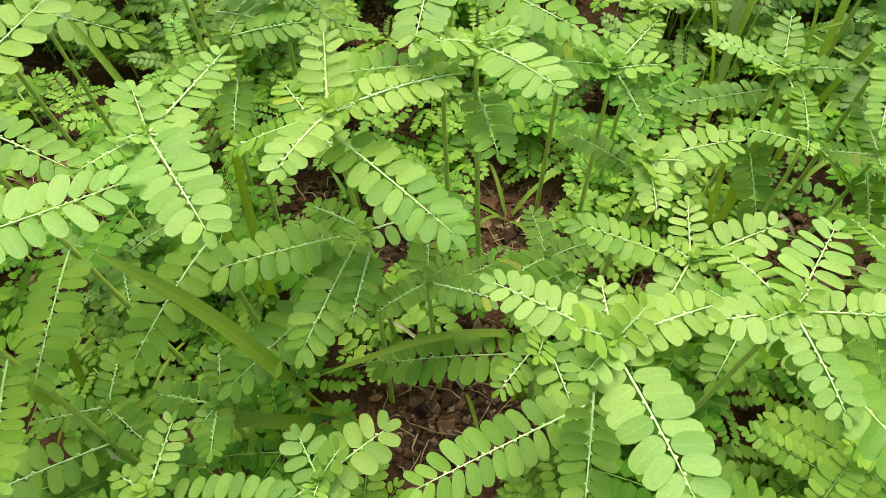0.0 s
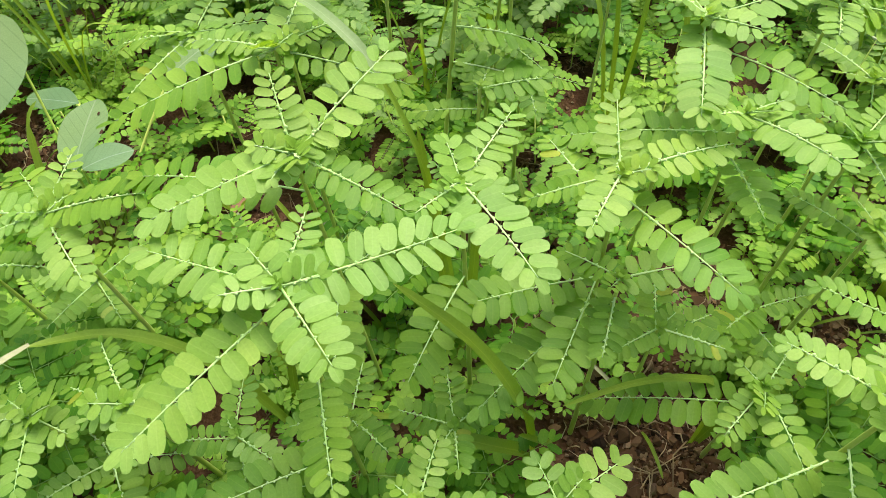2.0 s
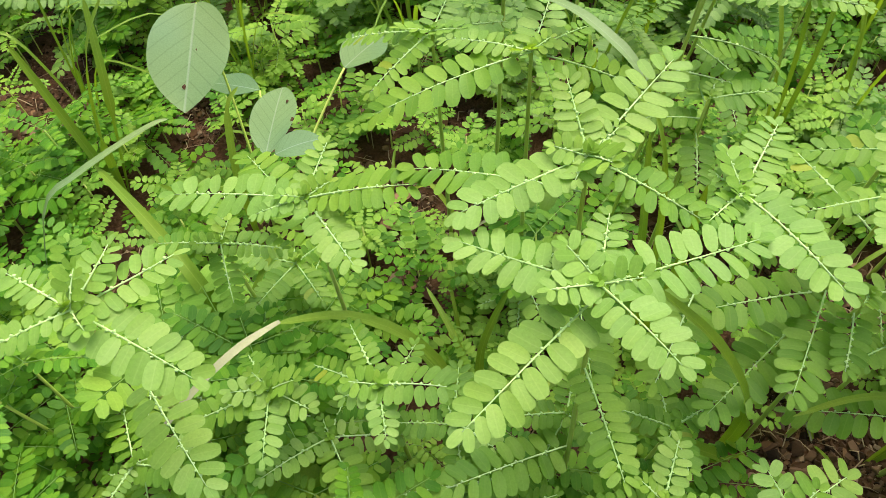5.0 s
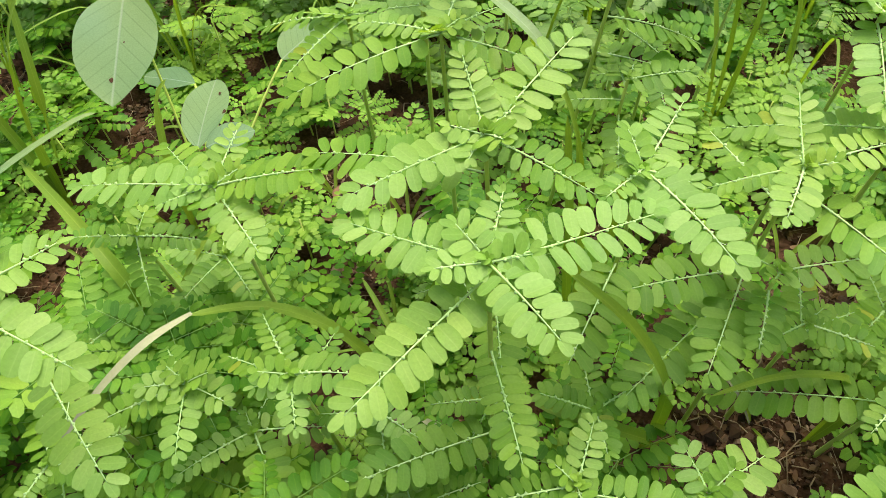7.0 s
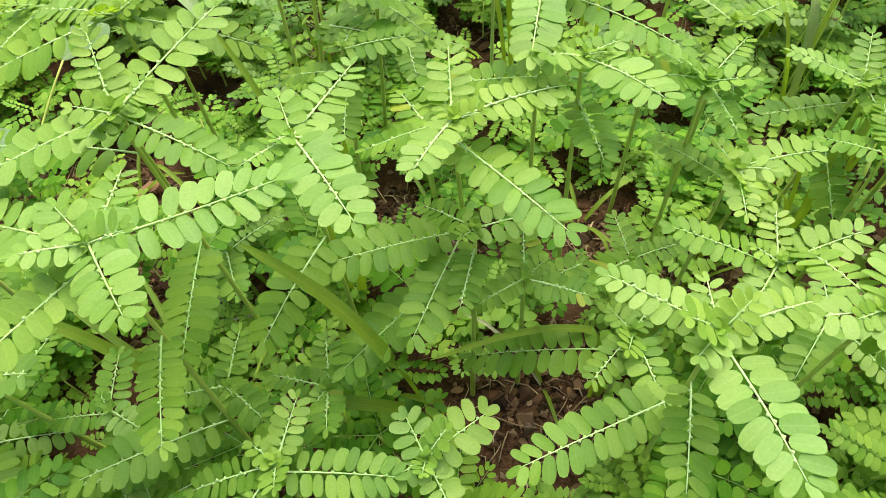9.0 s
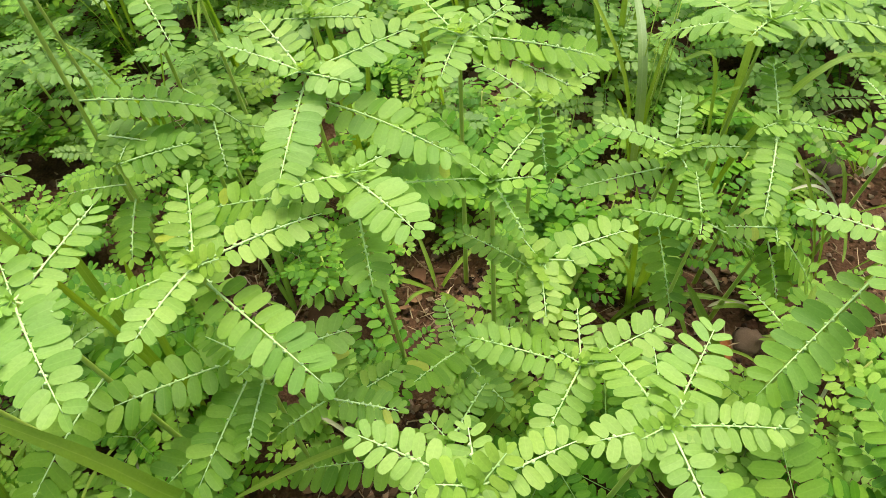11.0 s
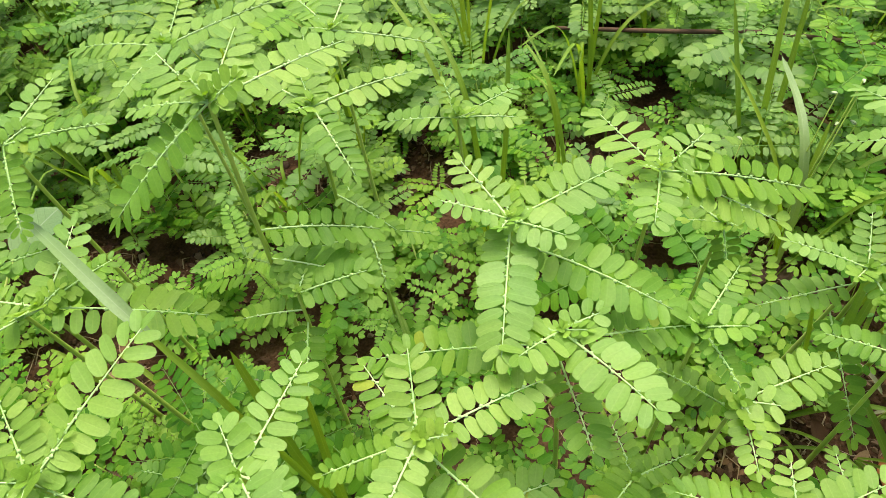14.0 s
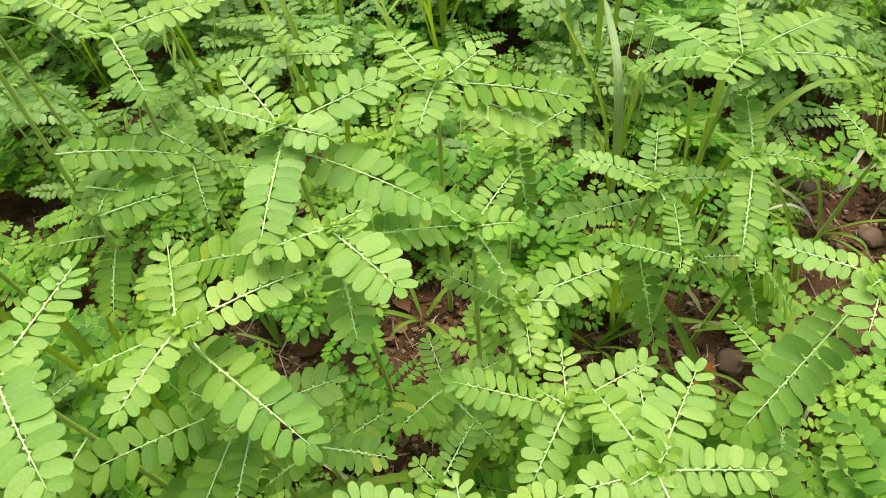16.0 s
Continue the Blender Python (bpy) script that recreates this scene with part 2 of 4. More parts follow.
def tube(points, radii, sides=5):
    """A tapered tube along points; returns vertices, faces and UVs."""
    pts = [Vector(p) for p in points]
    verts, faces, uvs = [], [], []
    ref = Vector((0.31, 0.17, 0.93))
    for k, p in enumerate(pts):
        d = (pts[min(k + 1, len(pts) - 1)] - pts[max(k - 1, 0)]).normalized()
        u = d.cross(ref if abs(d.dot(ref)) < 0.95 else Vector((1, 0, 0))).normalized()
        w = d.cross(u)
        for j in range(sides):
            a = 2 * math.pi * j / sides
            verts.append(p + radii[k] * (math.cos(a) * u + math.sin(a) * w))
            uvs.append((k / len(pts), j / sides))
    for k in range(len(pts) - 1):
        for j in range(sides):
            a, b = k * sides + j, k * sides + (j + 1) % sides
            faces.append((a, b, b + sides, a + sides))
    verts.append(pts[-1])
    uvs.append((1, 0.5))
    for j in range(sides):
        faces.append(((len(pts) - 1) * sides + j, (len(pts) - 1) * sides + (j + 1) % sides, len(verts) - 1))
    return np.array([tuple(v) for v in verts]), faces, np.array(uvs)


class Heap:
    """Gathers many small pieces into one mesh."""

    def __init__(self):
        self.v, self.f, self.u, self.s, self.n = [], [], [], [], 0

    def add(self, verts, faces, uvs=None, slot=0, m=None):
        v = np.asarray(verts, dtype=float)
        if m is not None:
            a = np.array(m)
            v = v @ a[:3, :3].T + a[:3, 3]
        self.v.append(v)
        self.u.append(np.zeros((len(v), 2)) if uvs is None else uvs)
        self.f += [tuple(i + self.n for i in f) for f in faces]
        self.s += [slot] * len(faces)
        self.n += len(v)

    def mesh(self, name, mats, smooth=True):
        return mesh_of(name, np.concatenate(self.v), self.f, mats, np.concatenate(self.u), self.s, smooth)


# Leaflets, each about one unit long: broad grown ones and narrow young ones.
BROAD_FORMS = [blade_form(R, w, 0.36, 0.31, R.uniform(0.02, 0.16), R.uniform(0.02, 0.22), R.uniform(-0.25, 0.25)) for w in (0.49, 0.53, 0.57, 0.48, 0.52, 0.58, 0.50, 0.54)]
SLIM_FORMS = [blade_form(R, w, 0.36, 0.31, R.uniform(0.05, 0.25), R.uniform(0.02, 0.2), R.uniform(-0.2, 0.2)) for w in (0.42, 0.45, 0.48, 0.44, 0.46, 0.50)]
BROAD_MESH = [mesh_of("leaflet", v, f, [LEAF], u) for v, f, u in BROAD_FORMS]
YOUNG_MESH = [mesh_of("leaflet", v, f, [YOUNG], u) for v, f, u in BROAD_FORMS]
YELLOW_MESH = [mesh_of("leaflet", v, f, [YELLOWING], u) for v, f, u in BROAD_FORMS[:3]]
FRESH_MESH = [mesh_of("leaflet", v, f, [SPROUT], u) for v, f, u in BROAD_FORMS[:5]]
SLIM_MESH = [mesh_of("leaflet", v, f, [YOUNG], u) for v, f, u in SLIM_FORMS]
LOW_FORMS = [blade_form(R, w, 0.36, 0.33, R.uniform(0.02, 0.16), R.uniform(0.02, 0.22), R.uniform(-0.25, 0.25), stations=5) for w in (0.47, 0.52, 0.57, 0.50)]
SEED_FORMS = [blade_form(R, w, 0.40, 0.38, R.uniform(0.02, 0.16), R.uniform(0.02, 0.22), R.uniform(-0.25, 0.25), stations=4) for w in (0.50, 0.55, 0.60)]


def rachis_line(length, arch, n=9):
    return [Vector((length * s, 0.0, arch * length * 4 * s * (1 - s))) for s in (k / (n - 1) for k in range(n))]


def leaflet_poses(rng, length, arch, pairs, size, slim, bare=0.10, lift=0.0, plump=1.0):
    """Poses of the leaflets along one branchlet, two by two, with a lone one at the end."""
    poses = []
    count = 2 * pairs
    for k in range(count):
        s = bare + (0.97 - bare) * (k / (count - 1)) ** 0.94
        side = 1 if k % 2 else -1
        swing = 82 - 38 * s ** 2.6 + rng.uniform(-6, 6)
        grow = (0.84 + 0.20 * math.sin(math.pi * min(1, s * 0.95)) - 0.20 * max(0, s - 0.78) / 0.22) * rng.uniform(0.92, 1.08)
        if slim:
            grow *= 1.05 - 0.15 * s
        z = arch * length * 4 * s * (1 - s)
        tiltz = rng.uniform(-7, 7) + lift
        poses.append(pose(length * s, side * 0.0006, z + 0.0003 * side, 0, -math.degrees(math.atan(arch * 4 * (1 - 2 * s))) * 0.5, 0)
                     @ pose(0, 0, 0, 0, 0, side * swing) @ pose(0, 0, 0, rng.uniform(-10, 10) + side * 5, -tiltz, 0)
                     @ Matrix.Diagonal((size * grow, size * grow * plump, size * grow, 1)))
    poses.append(pose(length * 0.985, 0, 0, rng.uniform(-15, 15), rng.uniform(-5, 15), rng.uniform(-12, 12)) @ Matrix.Diagonal((size * 0.66, size * 0.66 * plump, size * 0.66, 1)))
    return poses


def rachis_mesh(rng, length, arch, pairs, thick):
    h = Heap()
    line = rachis_line(length, arch)
    h.add(*tube(line, [thick * (1.0 - 0.62 * k / 8) for k in range(9)], 5))
    for k in range(2 * pairs):
        if rng.random() < 0.6:
            s = 0.12 + 0.84 * k / (2 * pairs)
            r = thick * rng.uniform(1.1, 1.9)
            c = Vector((length * s, (1 if k % 2 else -1) * thick * 0.9, arch * length * 4 * s * (1 - s) + rng.uniform(-0.3, 0.8) * thick))
            v = [c + Vector(d) * r for d in ((1, 0, 0), (-1, 0, 0), (0, 1, 0), (0, -1, 0), (0, 0, 1), (0, 0, -1))]
            h.add(v, [(0, 2, 4), (2, 1, 4), (1, 3, 4), (3, 0, 4), (2, 0, 5), (1, 2, 5), (3, 1, 5), (0, 3, 5)])
    return h.mesh("branchlet", [RACHIS])


def branch_frame(start, azimuth, rise, roll=0.0):
    """Local x runs out along the branchlet, y to its left and level, z up."""
    return Matrix.Translation(start) @ pose(0, 0, 0, 0, 0, azimuth) @ pose(0, 0, 0, 0, -rise, 0) @ pose(0, 0, 0, roll, 0, 0)


def stem_line(foot, top, bow, n=9):
    foot, top = Vector(foot), Vector(top)
    return [foot.lerp(top, s) + Vector(bow) * 4 * s * (1 - s) for s in (k / (n - 1) for k in range(n))]


def on_line(line, s):
    k = min(int(s * (len(line) - 1)), len(line) - 2)
    return line[k].lerp(line[k + 1], s * (len(line) - 1) - k)


def bud_form(rng):
    """The tight heart of a whorl: minute folded leaflets and flower buds."""
    h = Heap()
    for k in range(9):
        turn, size = 137.5 * k, rng.uniform(0.0024, 0.0046)
        h.add(*rng.choice(SLIM_FORMS), m=pose(0, 0, 0.0004 * k, 0, 0, turn) @ pose(0, 0, 0, rng.uniform(-30, 30), -rng.uniform(15, 65), 0) @ Matrix.Diagonal((size, size * 1.3, size, 1)))
    return h.mesh("bud", [SPROUT])


BUD = bud_form(R)

LOWER = "low weed with feathery green leaflets growing beneath taller weeds"
WEED = "small weed with feathery whorls of bright green leaflets in soil"


def weed(foot, top, branches, bow=(0, 0, 0), thick=0.0015, label=WEED, shoots=2):
    """A weed whose leaflets are single pieces. branches: height on the stem (0 to 1), azimuth, rise, length, pairs, leaflet length, kind and roll;
    kind 0 is grown, 1 fresh and broad, 2 young and narrow."""
    rng = random.Random(int(1e5 * abs(foot[0]) + 3e4 * abs(top[1])))
    plant = tagged(new("weed"), label, "weed", "weeds")
    plant.location = (*foot, 0.0)
    line = stem_line((0, 0, -0.004), Vector(top) - Vector((*foot, 0.0)), bow)
    v, f, u = tube(line, [thick * (1.15 - 0.55 * k / 8) for k in range(9)], 6)
    part("stem", mesh_of("stem", v, f, [STEM], u), plant)
    for at, azimuth, rise, length, pairs, size, kind, roll in branches:
        arch = rng.uniform(0.015, 0.05) if kind != 2 else rng.uniform(-0.03, 0.02)
        twig = part("branchlet", rachis_mesh(rng, length, arch, pairs, 0.0005), plant, branch_frame(on_line(line, at), azimuth, rise, roll))
        size *= (1.0, 0.9, 1.0)[kind]
        meshes = (BROAD_MESH, YOUNG_MESH, SLIM_MESH)[kind]
        for m in leaflet_poses(rng, length, arch, pairs, size, kind == 2, (0.10, 0.06, 0.06)[kind], 0.0, (0.95, 1.06, 1.04)[kind]):
            if kind == 0 and rng.random() < 0.007:
                part("leaflet", rng.choice(YELLOW_MESH), twig, m, "yellowing leaflet")
            else:
                part("leaflet", rng.choice(meshes), twig, m)
    # unfolding shoots in the heart of the whorl
    turn = rng.uniform(0, 360)
    for k in range(shoots):
        turn += 137.5 + rng.uniform(-25, 25)
        length = rng.uniform(0.010, 0.018) * (1.0 if shoots > 1 else 0.7)
        twig = part("shoot", rachis_mesh(rng, length, 0.03, 3, 0.0004), plant, branch_frame(line[-1] + Vector((0, 0, 0.0006 * k)), turn, rng.uniform(4, 40), rng.uniform(-25, 25)))
        for m in leaflet_poses(rng, length, 0.03, 4, length * 0.47, False, 0.08, 10.0, 1.1):
            part("leaflet", rng.choice(FRESH_MESH), twig, m)
    bud = rng.uniform(0.8, 1.2)
    tagged(part("bud", BUD, plant, Matrix.Translation(line[-1]) @ pose(0, 0, 0, rng.uniform(-15, 15), rng.uniform(-15, 15), rng.uniform(0, 360)) @ Matrix.Diagonal((bud, bud, bud, 1))), kind="stuff")
    return plant


# ---- grass, broad leaves and other small things ----
def blade_strip(points, width, fold=0.25, n=14, twist=0.0, blunt=0.5):
    """A grass blade along a smooth line through points: narrow at the foot, widest a third up, drawn out to a tip, creased along the midrib."""
    pts = [Vector(p) for p in points]
    if len(pts) == 2:
        pts.insert(1, pts[0].lerp(pts[1], 0.5))
    verts, uvs, faces = [], [], []
    for k in range(n):
        s = k / (n - 1) * (len(pts) - 1)
        i = min(int(s), len(pts) - 2)
        f = s - i
        p0, p1, p2, p3 = pts[max(i - 1, 0)], pts[i], pts[i + 1], pts[min(i + 2, len(pts) - 1)]
        c = 0.5 * (2 * p1 + (p2 - p0) * f + (2 * p0 - 5 * p1 + 4 * p2 - p3) * f * f + (3 * p1 - p0 - 3 * p2 + p3) * f ** 3)
        d = (p2 - p1).normalized()
        side = d.cross(Vector((0, 0, 1)))
        side = (side.normalized() if side.length > 0.15 else Vector((1, 0.2, 0)).normalized())
        up = side.cross(d).normalized()
        a = twist * (k / (n - 1) - 0.5)
        side, up = math.cos(a) * side + math.sin(a) * up, math.cos(a) * up - math.sin(a) * side
        q = k / (n - 1)
        w = 0.5 * width * min(1.0, 0.45 + 1.9 * q) * (1 - q ** 3.2) ** blunt + 0.0002
        for c2 in (-1, -0.5, 0, 0.5, 1):
            verts.append(c + side * w * c2 + up * fold * w * abs(c2) ** 1.3)
            uvs.append((q, 0.5 + 0.5 * c2))
    for k in range(n - 1):
        for j in range(4):
            faces.append((k * 5 + j, k * 5 + j + 1, k * 5 + j + 6, k * 5 + j + 5))
    return verts, faces, uvs


def grass(blades, label, category="grass"):
    """A tuft of grass: blades given as (points, width, material); the first point is the foot."""
    foot = Vector(blades[0][0][0])
    tuft = tagged(new("grass_tuft"), label, category, "tufts of grass")
    tuft.location = foot
    for points, width, mat in blades:
        v, f, u = blade_strip([Vector(p) - foot for p in points], width, R.uniform(0.1, 0.45), twist=R.uniform(-0.5, 0.5))
        part("blade", mesh_of("blade", v, f, [mat], u), tuft)
    return tuft


def broad_leaf(name, foot, base, tip, width, plant, roll=0.0, curl=0.1, spots=(), base_power=0.80, apex_power=0.62):
    """An oval leaf from base to tip on a stalk that rises from the plant's foot."""
    base, tip = Vector(base), Vector(tip)
    d = tip - base
    m = branch_frame(base - Vector(plant.location), math.degrees(math.atan2(d.y, d.x)), math.degrees(math.asin(d.z / d.length)), roll)
    v, f, u = blade_form(R, width / d.length, base_power, apex_power, 0.12, curl, 0.05, 27, 0.014)
    leaf = part(name, mesh_of(name, v, f, [BROAD], u), plant, m @ Matrix.Diagonal((d.length, d.length, d.length, 1)))
    for at_s, at_y, r in spots:
        # small brown eaten blemishes
        ring = [(at_s + r * math.cos(a) * (1 + 0.3 * math.sin(3 * a)), at_y + 0.7 * r * math.sin(a), 0.0) for a in (math.pi * j / 5 for j in range(10))]
        ring = [(x, y, -curl * (x * x - x * 0.25) + 0.24 * abs(y) * (1 - 0.5 * x) + 0.006) for x, y, _ in ring]
        part("blemish", mesh_of("blemish", ring, [tuple(range(10))], [SOIL], smooth=False), leaf)
    start = Vector(foot) - Vector(plant.location)
    line = stem_line(start, base - Vector(plant.location), (0, 0.004, 0.006))
    v, f, u = tube(line, [0.0013 - 0.00006 * k for k in range(9)], 6)
    part("leaf_stalk", mesh_of("leaf_stalk", v, f, [STEM], u), plant)
    return leaf


def stone(x, y, size, label, flat=0.6, z=0.0):
    bm = bmesh.new()
    bmesh.ops.create_icosphere(bm, subdivisions=3, radius=1.0)
    seed = R.uniform(0, 50)
    for v in bm.verts:
        n = noise.noise(v.co * 1.1 + Vector((seed, 0, 0))) * 0.35 + noise.noise(v.co * 2.9 + Vector((0, seed, 0))) * 0.20 + noise.noise(v.co * 7.0 + Vector((0, 0, seed))) * 0.07
        v.co *= 1 + n
        v.co.z *= flat
    me = bpy.data.meshes.new("stone")
    bm.to_mesh(me)
    bm.free()
    me.materials.append(STONE)
    me.polygons.foreach_set("use_smooth", [True] * len(me.polygons))
    ob = tagged(new("stone", me), label, "stone", "stones")
    ob.matrix_basis = pose(x, y, relief(x, y) + size * flat * 0.2 + z, R.uniform(-12, 12), R.uniform(-12, 12), R.uniform(0, 360)) @ Matrix.Diagonal((size, size * R.uniform(0.65, 0.95), size, 1))
    return ob


def dead_leaf(x, y, size, turn, wide=0.55, z=0.003, paint=None, text="curled dry brown dead leaf lying on bare soil"):
    v, f, u = blade_form(R, wide, 0.6, 0.7, R.uniform(0.1, 0.5), R.uniform(-0.3, 0.3), R.uniform(-0.5, 0.5), 13, 0.06)
    ob = tagged(new("dead_leaf", mesh_of("dead_leaf", v, f, [paint or DEAD], u)), text, "dead leaf", "dead leaves")
    ob.matrix_basis = pose(x, y, relief(x, y) + z, R.uniform(-15, 15), R.uniform(-12, 12), turn) @ Matrix.Diagonal((size, size, size, 1))
    return ob


# ---- ground ----
def relief(x, y):
    z = 0.010 * (noise.noise((x * 5, y * 5, 0.3))) + 0.004 * noise.noise((x * 21, y * 21, 1.7)) + 0.0016 * noise.noise((x * 70, y * 70, 4.1))
    return z * max(0.0, 1 - max(0.0, math.hypot(x, y - 0.4) - 1.2))


def spaced(near, step):
    a = list(np.arange(0, near, step))
    while a[-1] < 60:
        a.append(a[-1] + max(step, 0.35 * (a[-1] - near + 0.05)))
    return a


half = spaced(1.0, 0.0085)
xs = [-v for v in half[:0:-1]] + half
ys = [v + 0.4 for v in xs]
gv = [(x, y, relief(x, y)) for y in ys for x in xs]
gf = [(j * len(xs) + i, j * len(xs) + i + 1, (j + 1) * len(xs) + i + 1, (j + 1) * len(xs) + i) for j in range(len(ys) - 1) for i in range(len(xs) - 1)]
tagged(new("ground", mesh_of("ground", gv, gf, [SOIL])), "bare dark brown crumbly soil", "soil", kind="structure")

# Bare patches, where little grows: place and radius.
BARE = [
    (0.005, 0.210, 0.05), (0.03, 0.215, 0.035), (-0.24, 0.45, 0.028), (-0.17, 0.53, 0.03), (-0.07, 0.56, 0.03),
    (0, 0.212, 0.036), (0.02, 0.36, 0.032), (0.07, 0.34, 0.022), (-0.055, 0.33, 0.022), (-0.233, 0.357, 0.022), (0.1, 0.285, 0.022),
    (0.19, 0.29, 0.036), (0.25, 0.29, 0.045), (-0.34, 0.474, 0.029), (-0.467, 0.254, 0.035), (-0.62, 0.4, 0.045), (-0.495, 0.428, 0.022),
    (-0.33, 0.37, 0.025), (0.012, 0.228, 0.03), (-0.022, 0.24, 0.018), (-0.295, 0.357, 0.025), (-0.4, 0.416, 0.029), (-0.67, 0.43, 0.05),
    (-0.242, 0.238, 0.022), (-0.371, 0.31, 0.022), (0.19, 0.434, 0.029), (0.15, 0.31, 0.025), (0.07, 0.55, 0.022), (-0.03, 0.595, 0.022),
    (-0.224, 0.558, 0.029), (0.014, 0.68, 0.022), (-0.09, 0.355, 0.022), (0.105, 0.499, 0.022), (0.366, 0.45, 0.05), (0.36, 0.395, 0.045),
    (0.22, 0.375, 0.029), (-0.058, 0.424, 0.02), (-0.16, 0.213, 0.014), (-0.2, 0.181, 0.01), (-0.271, 0.276, 0.02), (-0.382, 0.271, 0.018),
    (0.17, 0.377, 0.018), (0.056, 0.316, 0.018), (-0.104, 0.443, 0.018), (0.336, 0.305, 0.03), (-0.008, 0.411, 0.012),
]


def bare(x, y, rim=0.012):
    return any(math.hypot(x - a, y - b) < r + rim for a, b, r in BARE)


def headroom(x, y):
    """How tall a low weed grows here: less towards the bare patches."""
    return 0.024 + 0.95 * max(0.0, min(math.hypot(x - a, y - b) - r for a, b, r in BARE))


def thicket(x, y):
    """True within the uneven outline of the weedy patch."""
    return (abs(x + 0.05) / 0.86) ** 4 + (abs(y - 0.55) / 0.66) ** 4 < 0.85 + 0.7 * noise.noise((x * 5, y * 5, 2.2)) + 0.3 * noise.noise((x * 17, y * 17, 5.1))


# crumbs of soil and gravel
heap = Heap()
for _ in range(23000):
    if R.random() < 0.72:
        a, b, r = R.choice(BARE)
        d, t = r * 1.3 * math.sqrt(R.random()), R.uniform(0, 2 * math.pi)
        x, y = a + d * math.cos(t), b + d * math.sin(t)
    else:
        x, y = R.uniform(-0.75, 0.6), R.uniform(0.0, 1.05)
    r = R.uniform(0.0015, 0.0036) if R.random() < 0.07 else 0.0010 * math.exp(R.gauss(0, 0.6))
    v = [Vector(d) * r * R.uniform(0.7, 1.3) for d in ((1, 0, 0), (-1, 0, 0), (0, 1, 0), (0, -1, 0), (0, 0, 0.8), (0, 0, -0.8), (0.6, 0.6, 0.4), (-0.6, -0.5, 0.4))]
    heap.add(v, [(0, 6, 4), (6, 2, 4), (2, 1, 4), (1, 7, 4), (7, 3, 4), (3, 0, 4), (0, 2, 6), (1, 3, 7), (2, 0, 5), (1, 2, 5), (3, 1, 5), (0, 3, 5)],
             m=pose(x, y, relief(x, y) + r * 0.35, R.uniform(-30, 30), R.uniform(-30, 30), R.uniform(0, 360)))
tagged(new("soil_crumbs", heap.mesh("soil_crumbs", [CRUMB], smooth=False)), "loose brown crumbs of soil and fine gravel on the ground", "gravel", kind="stuff")

# litter of dead leaf pieces
heap = Heap()
for _ in range(5600):
    if R.random() < 0.6:
        a, b, r = R.choice(BARE)
        d, t = r * 1.5 * math.sqrt(R.random()), R.uniform(0, 2 * math.pi)
        x, y = a + d * math.cos(t), b + d * math.sin(t)
    else:
        x, y = R.uniform(-0.75, 0.6), R.uniform(0.0, 1.05)
    v, f, u = blade_form(R, R.uniform(0.25, 0.8), 0.5, 0.7, R.uniform(-0.3, 0.4), R.uniform(-0.4, 0.4), R.uniform(-0.5, 0.5), 6, 0.05)
    s = 0.0042 * math.exp(R.gauss(0, 0.5))
    heap.add(v, f, u, m=pose(x, y, relief(x, y) + 0.001 + 0.12 * s, R.uniform(-30, 30), R.uniform(-25, 25), R.uniform(0, 360)) @ Matrix.Diagonal((s, s, s, 1)))
tagged(new("leaf_litter", heap.mesh("leaf_litter", [DEAD_J])), "brown shrivelled scraps of dead leaves strewn on the soil", "leaf litter", kind="stuff")

# thin dry stalks and roots criss-crossing the soil
heap = Heap()
for _ in range(1500):
    if R.random() < 0.6:
        a, b, r = R.choice(BARE)
        d, t = r * 1.5 * math.sqrt(R.random()), R.uniform(0, 2 * math.pi)
        x, y = a + d * math.cos(t), b + d * math.sin(t)
    else:
        x, y = R.uniform(-0.75, 0.6), R.uniform(0.0, 1.05)
    t, long, bend, z = R.uniform(0, 2 * math.pi), 0.016 * math.exp(R.gauss(0, 0.5)), R.uniform(-0.5, 0.5), relief(x, y)
    mid = (x + 0.5 * long * math.cos(t), y + 0.5 * long * math.sin(t), z + R.uniform(0.001, 0.009))
    end = (x + long * math.cos(t + bend), y + long * math.sin(t + bend), z + R.uniform(0.0, 0.006))
    thick = R.uniform(0.00022, 0.0006)
    heap.add(*tube([(x, y, z + 0.001), mid, end], [thick, thick, thick * 0.6], 4))
tagged(new("dry_stalks", heap.mesh("dry_stalks", [STALK_TAN])), "thin tan dry stalks and roots strewn over the soil", "straw", kind="stuff")


# ---- low growth ----
def foliage_mesh(rng, height, count, reach, forms):
    """All the branchlets of a low weed on a stem of the given height, as one mesh."""
    h = Heap()
    turn = rng.uniform(0, 360)
    for k in range(count):
        s = 1.0 if k < 3 else rng.uniform(0.4, 0.97)
        turn += 137.5 + rng.uniform(-15, 15)
        length, pairs, arch = reach * rng.uniform(0.75, 1.15), rng.randint(7, 10), rng.uniform(-0.02, 0.06)
        m = branch_frame((0, 0, s * height), turn, rng.uniform(-12, 28), rng.uniform(-18, 18))
        h.add(*tube(rachis_line(length, arch, 6), [0.00030 * (1 - 0.1 * j) for j in range(6)], 4), slot=1, m=m)
        for p in leaflet_poses(rng, length, arch, pairs, length * rng.uniform(1.75, 2.05) / pairs, False):
            h.add(*rng.choice(forms), m=m @ p)
    return h.mesh("foliage", [FRESH_J if rng.random() < 0.4 else LEAF_SHADED_J, RACHIS_LOW])


def low_weed_form(rng, height, count, reach, forms):
    v, f, u = tube([(0, 0, -0.003), (0.002, 0.001, height * 0.5), (0, 0, height)], [0.0012, 0.001, 0.0007], 5)
    return height, mesh_of("stem", v, f, [STEM], u), foliage_mesh(rng, height, count, reach, forms)


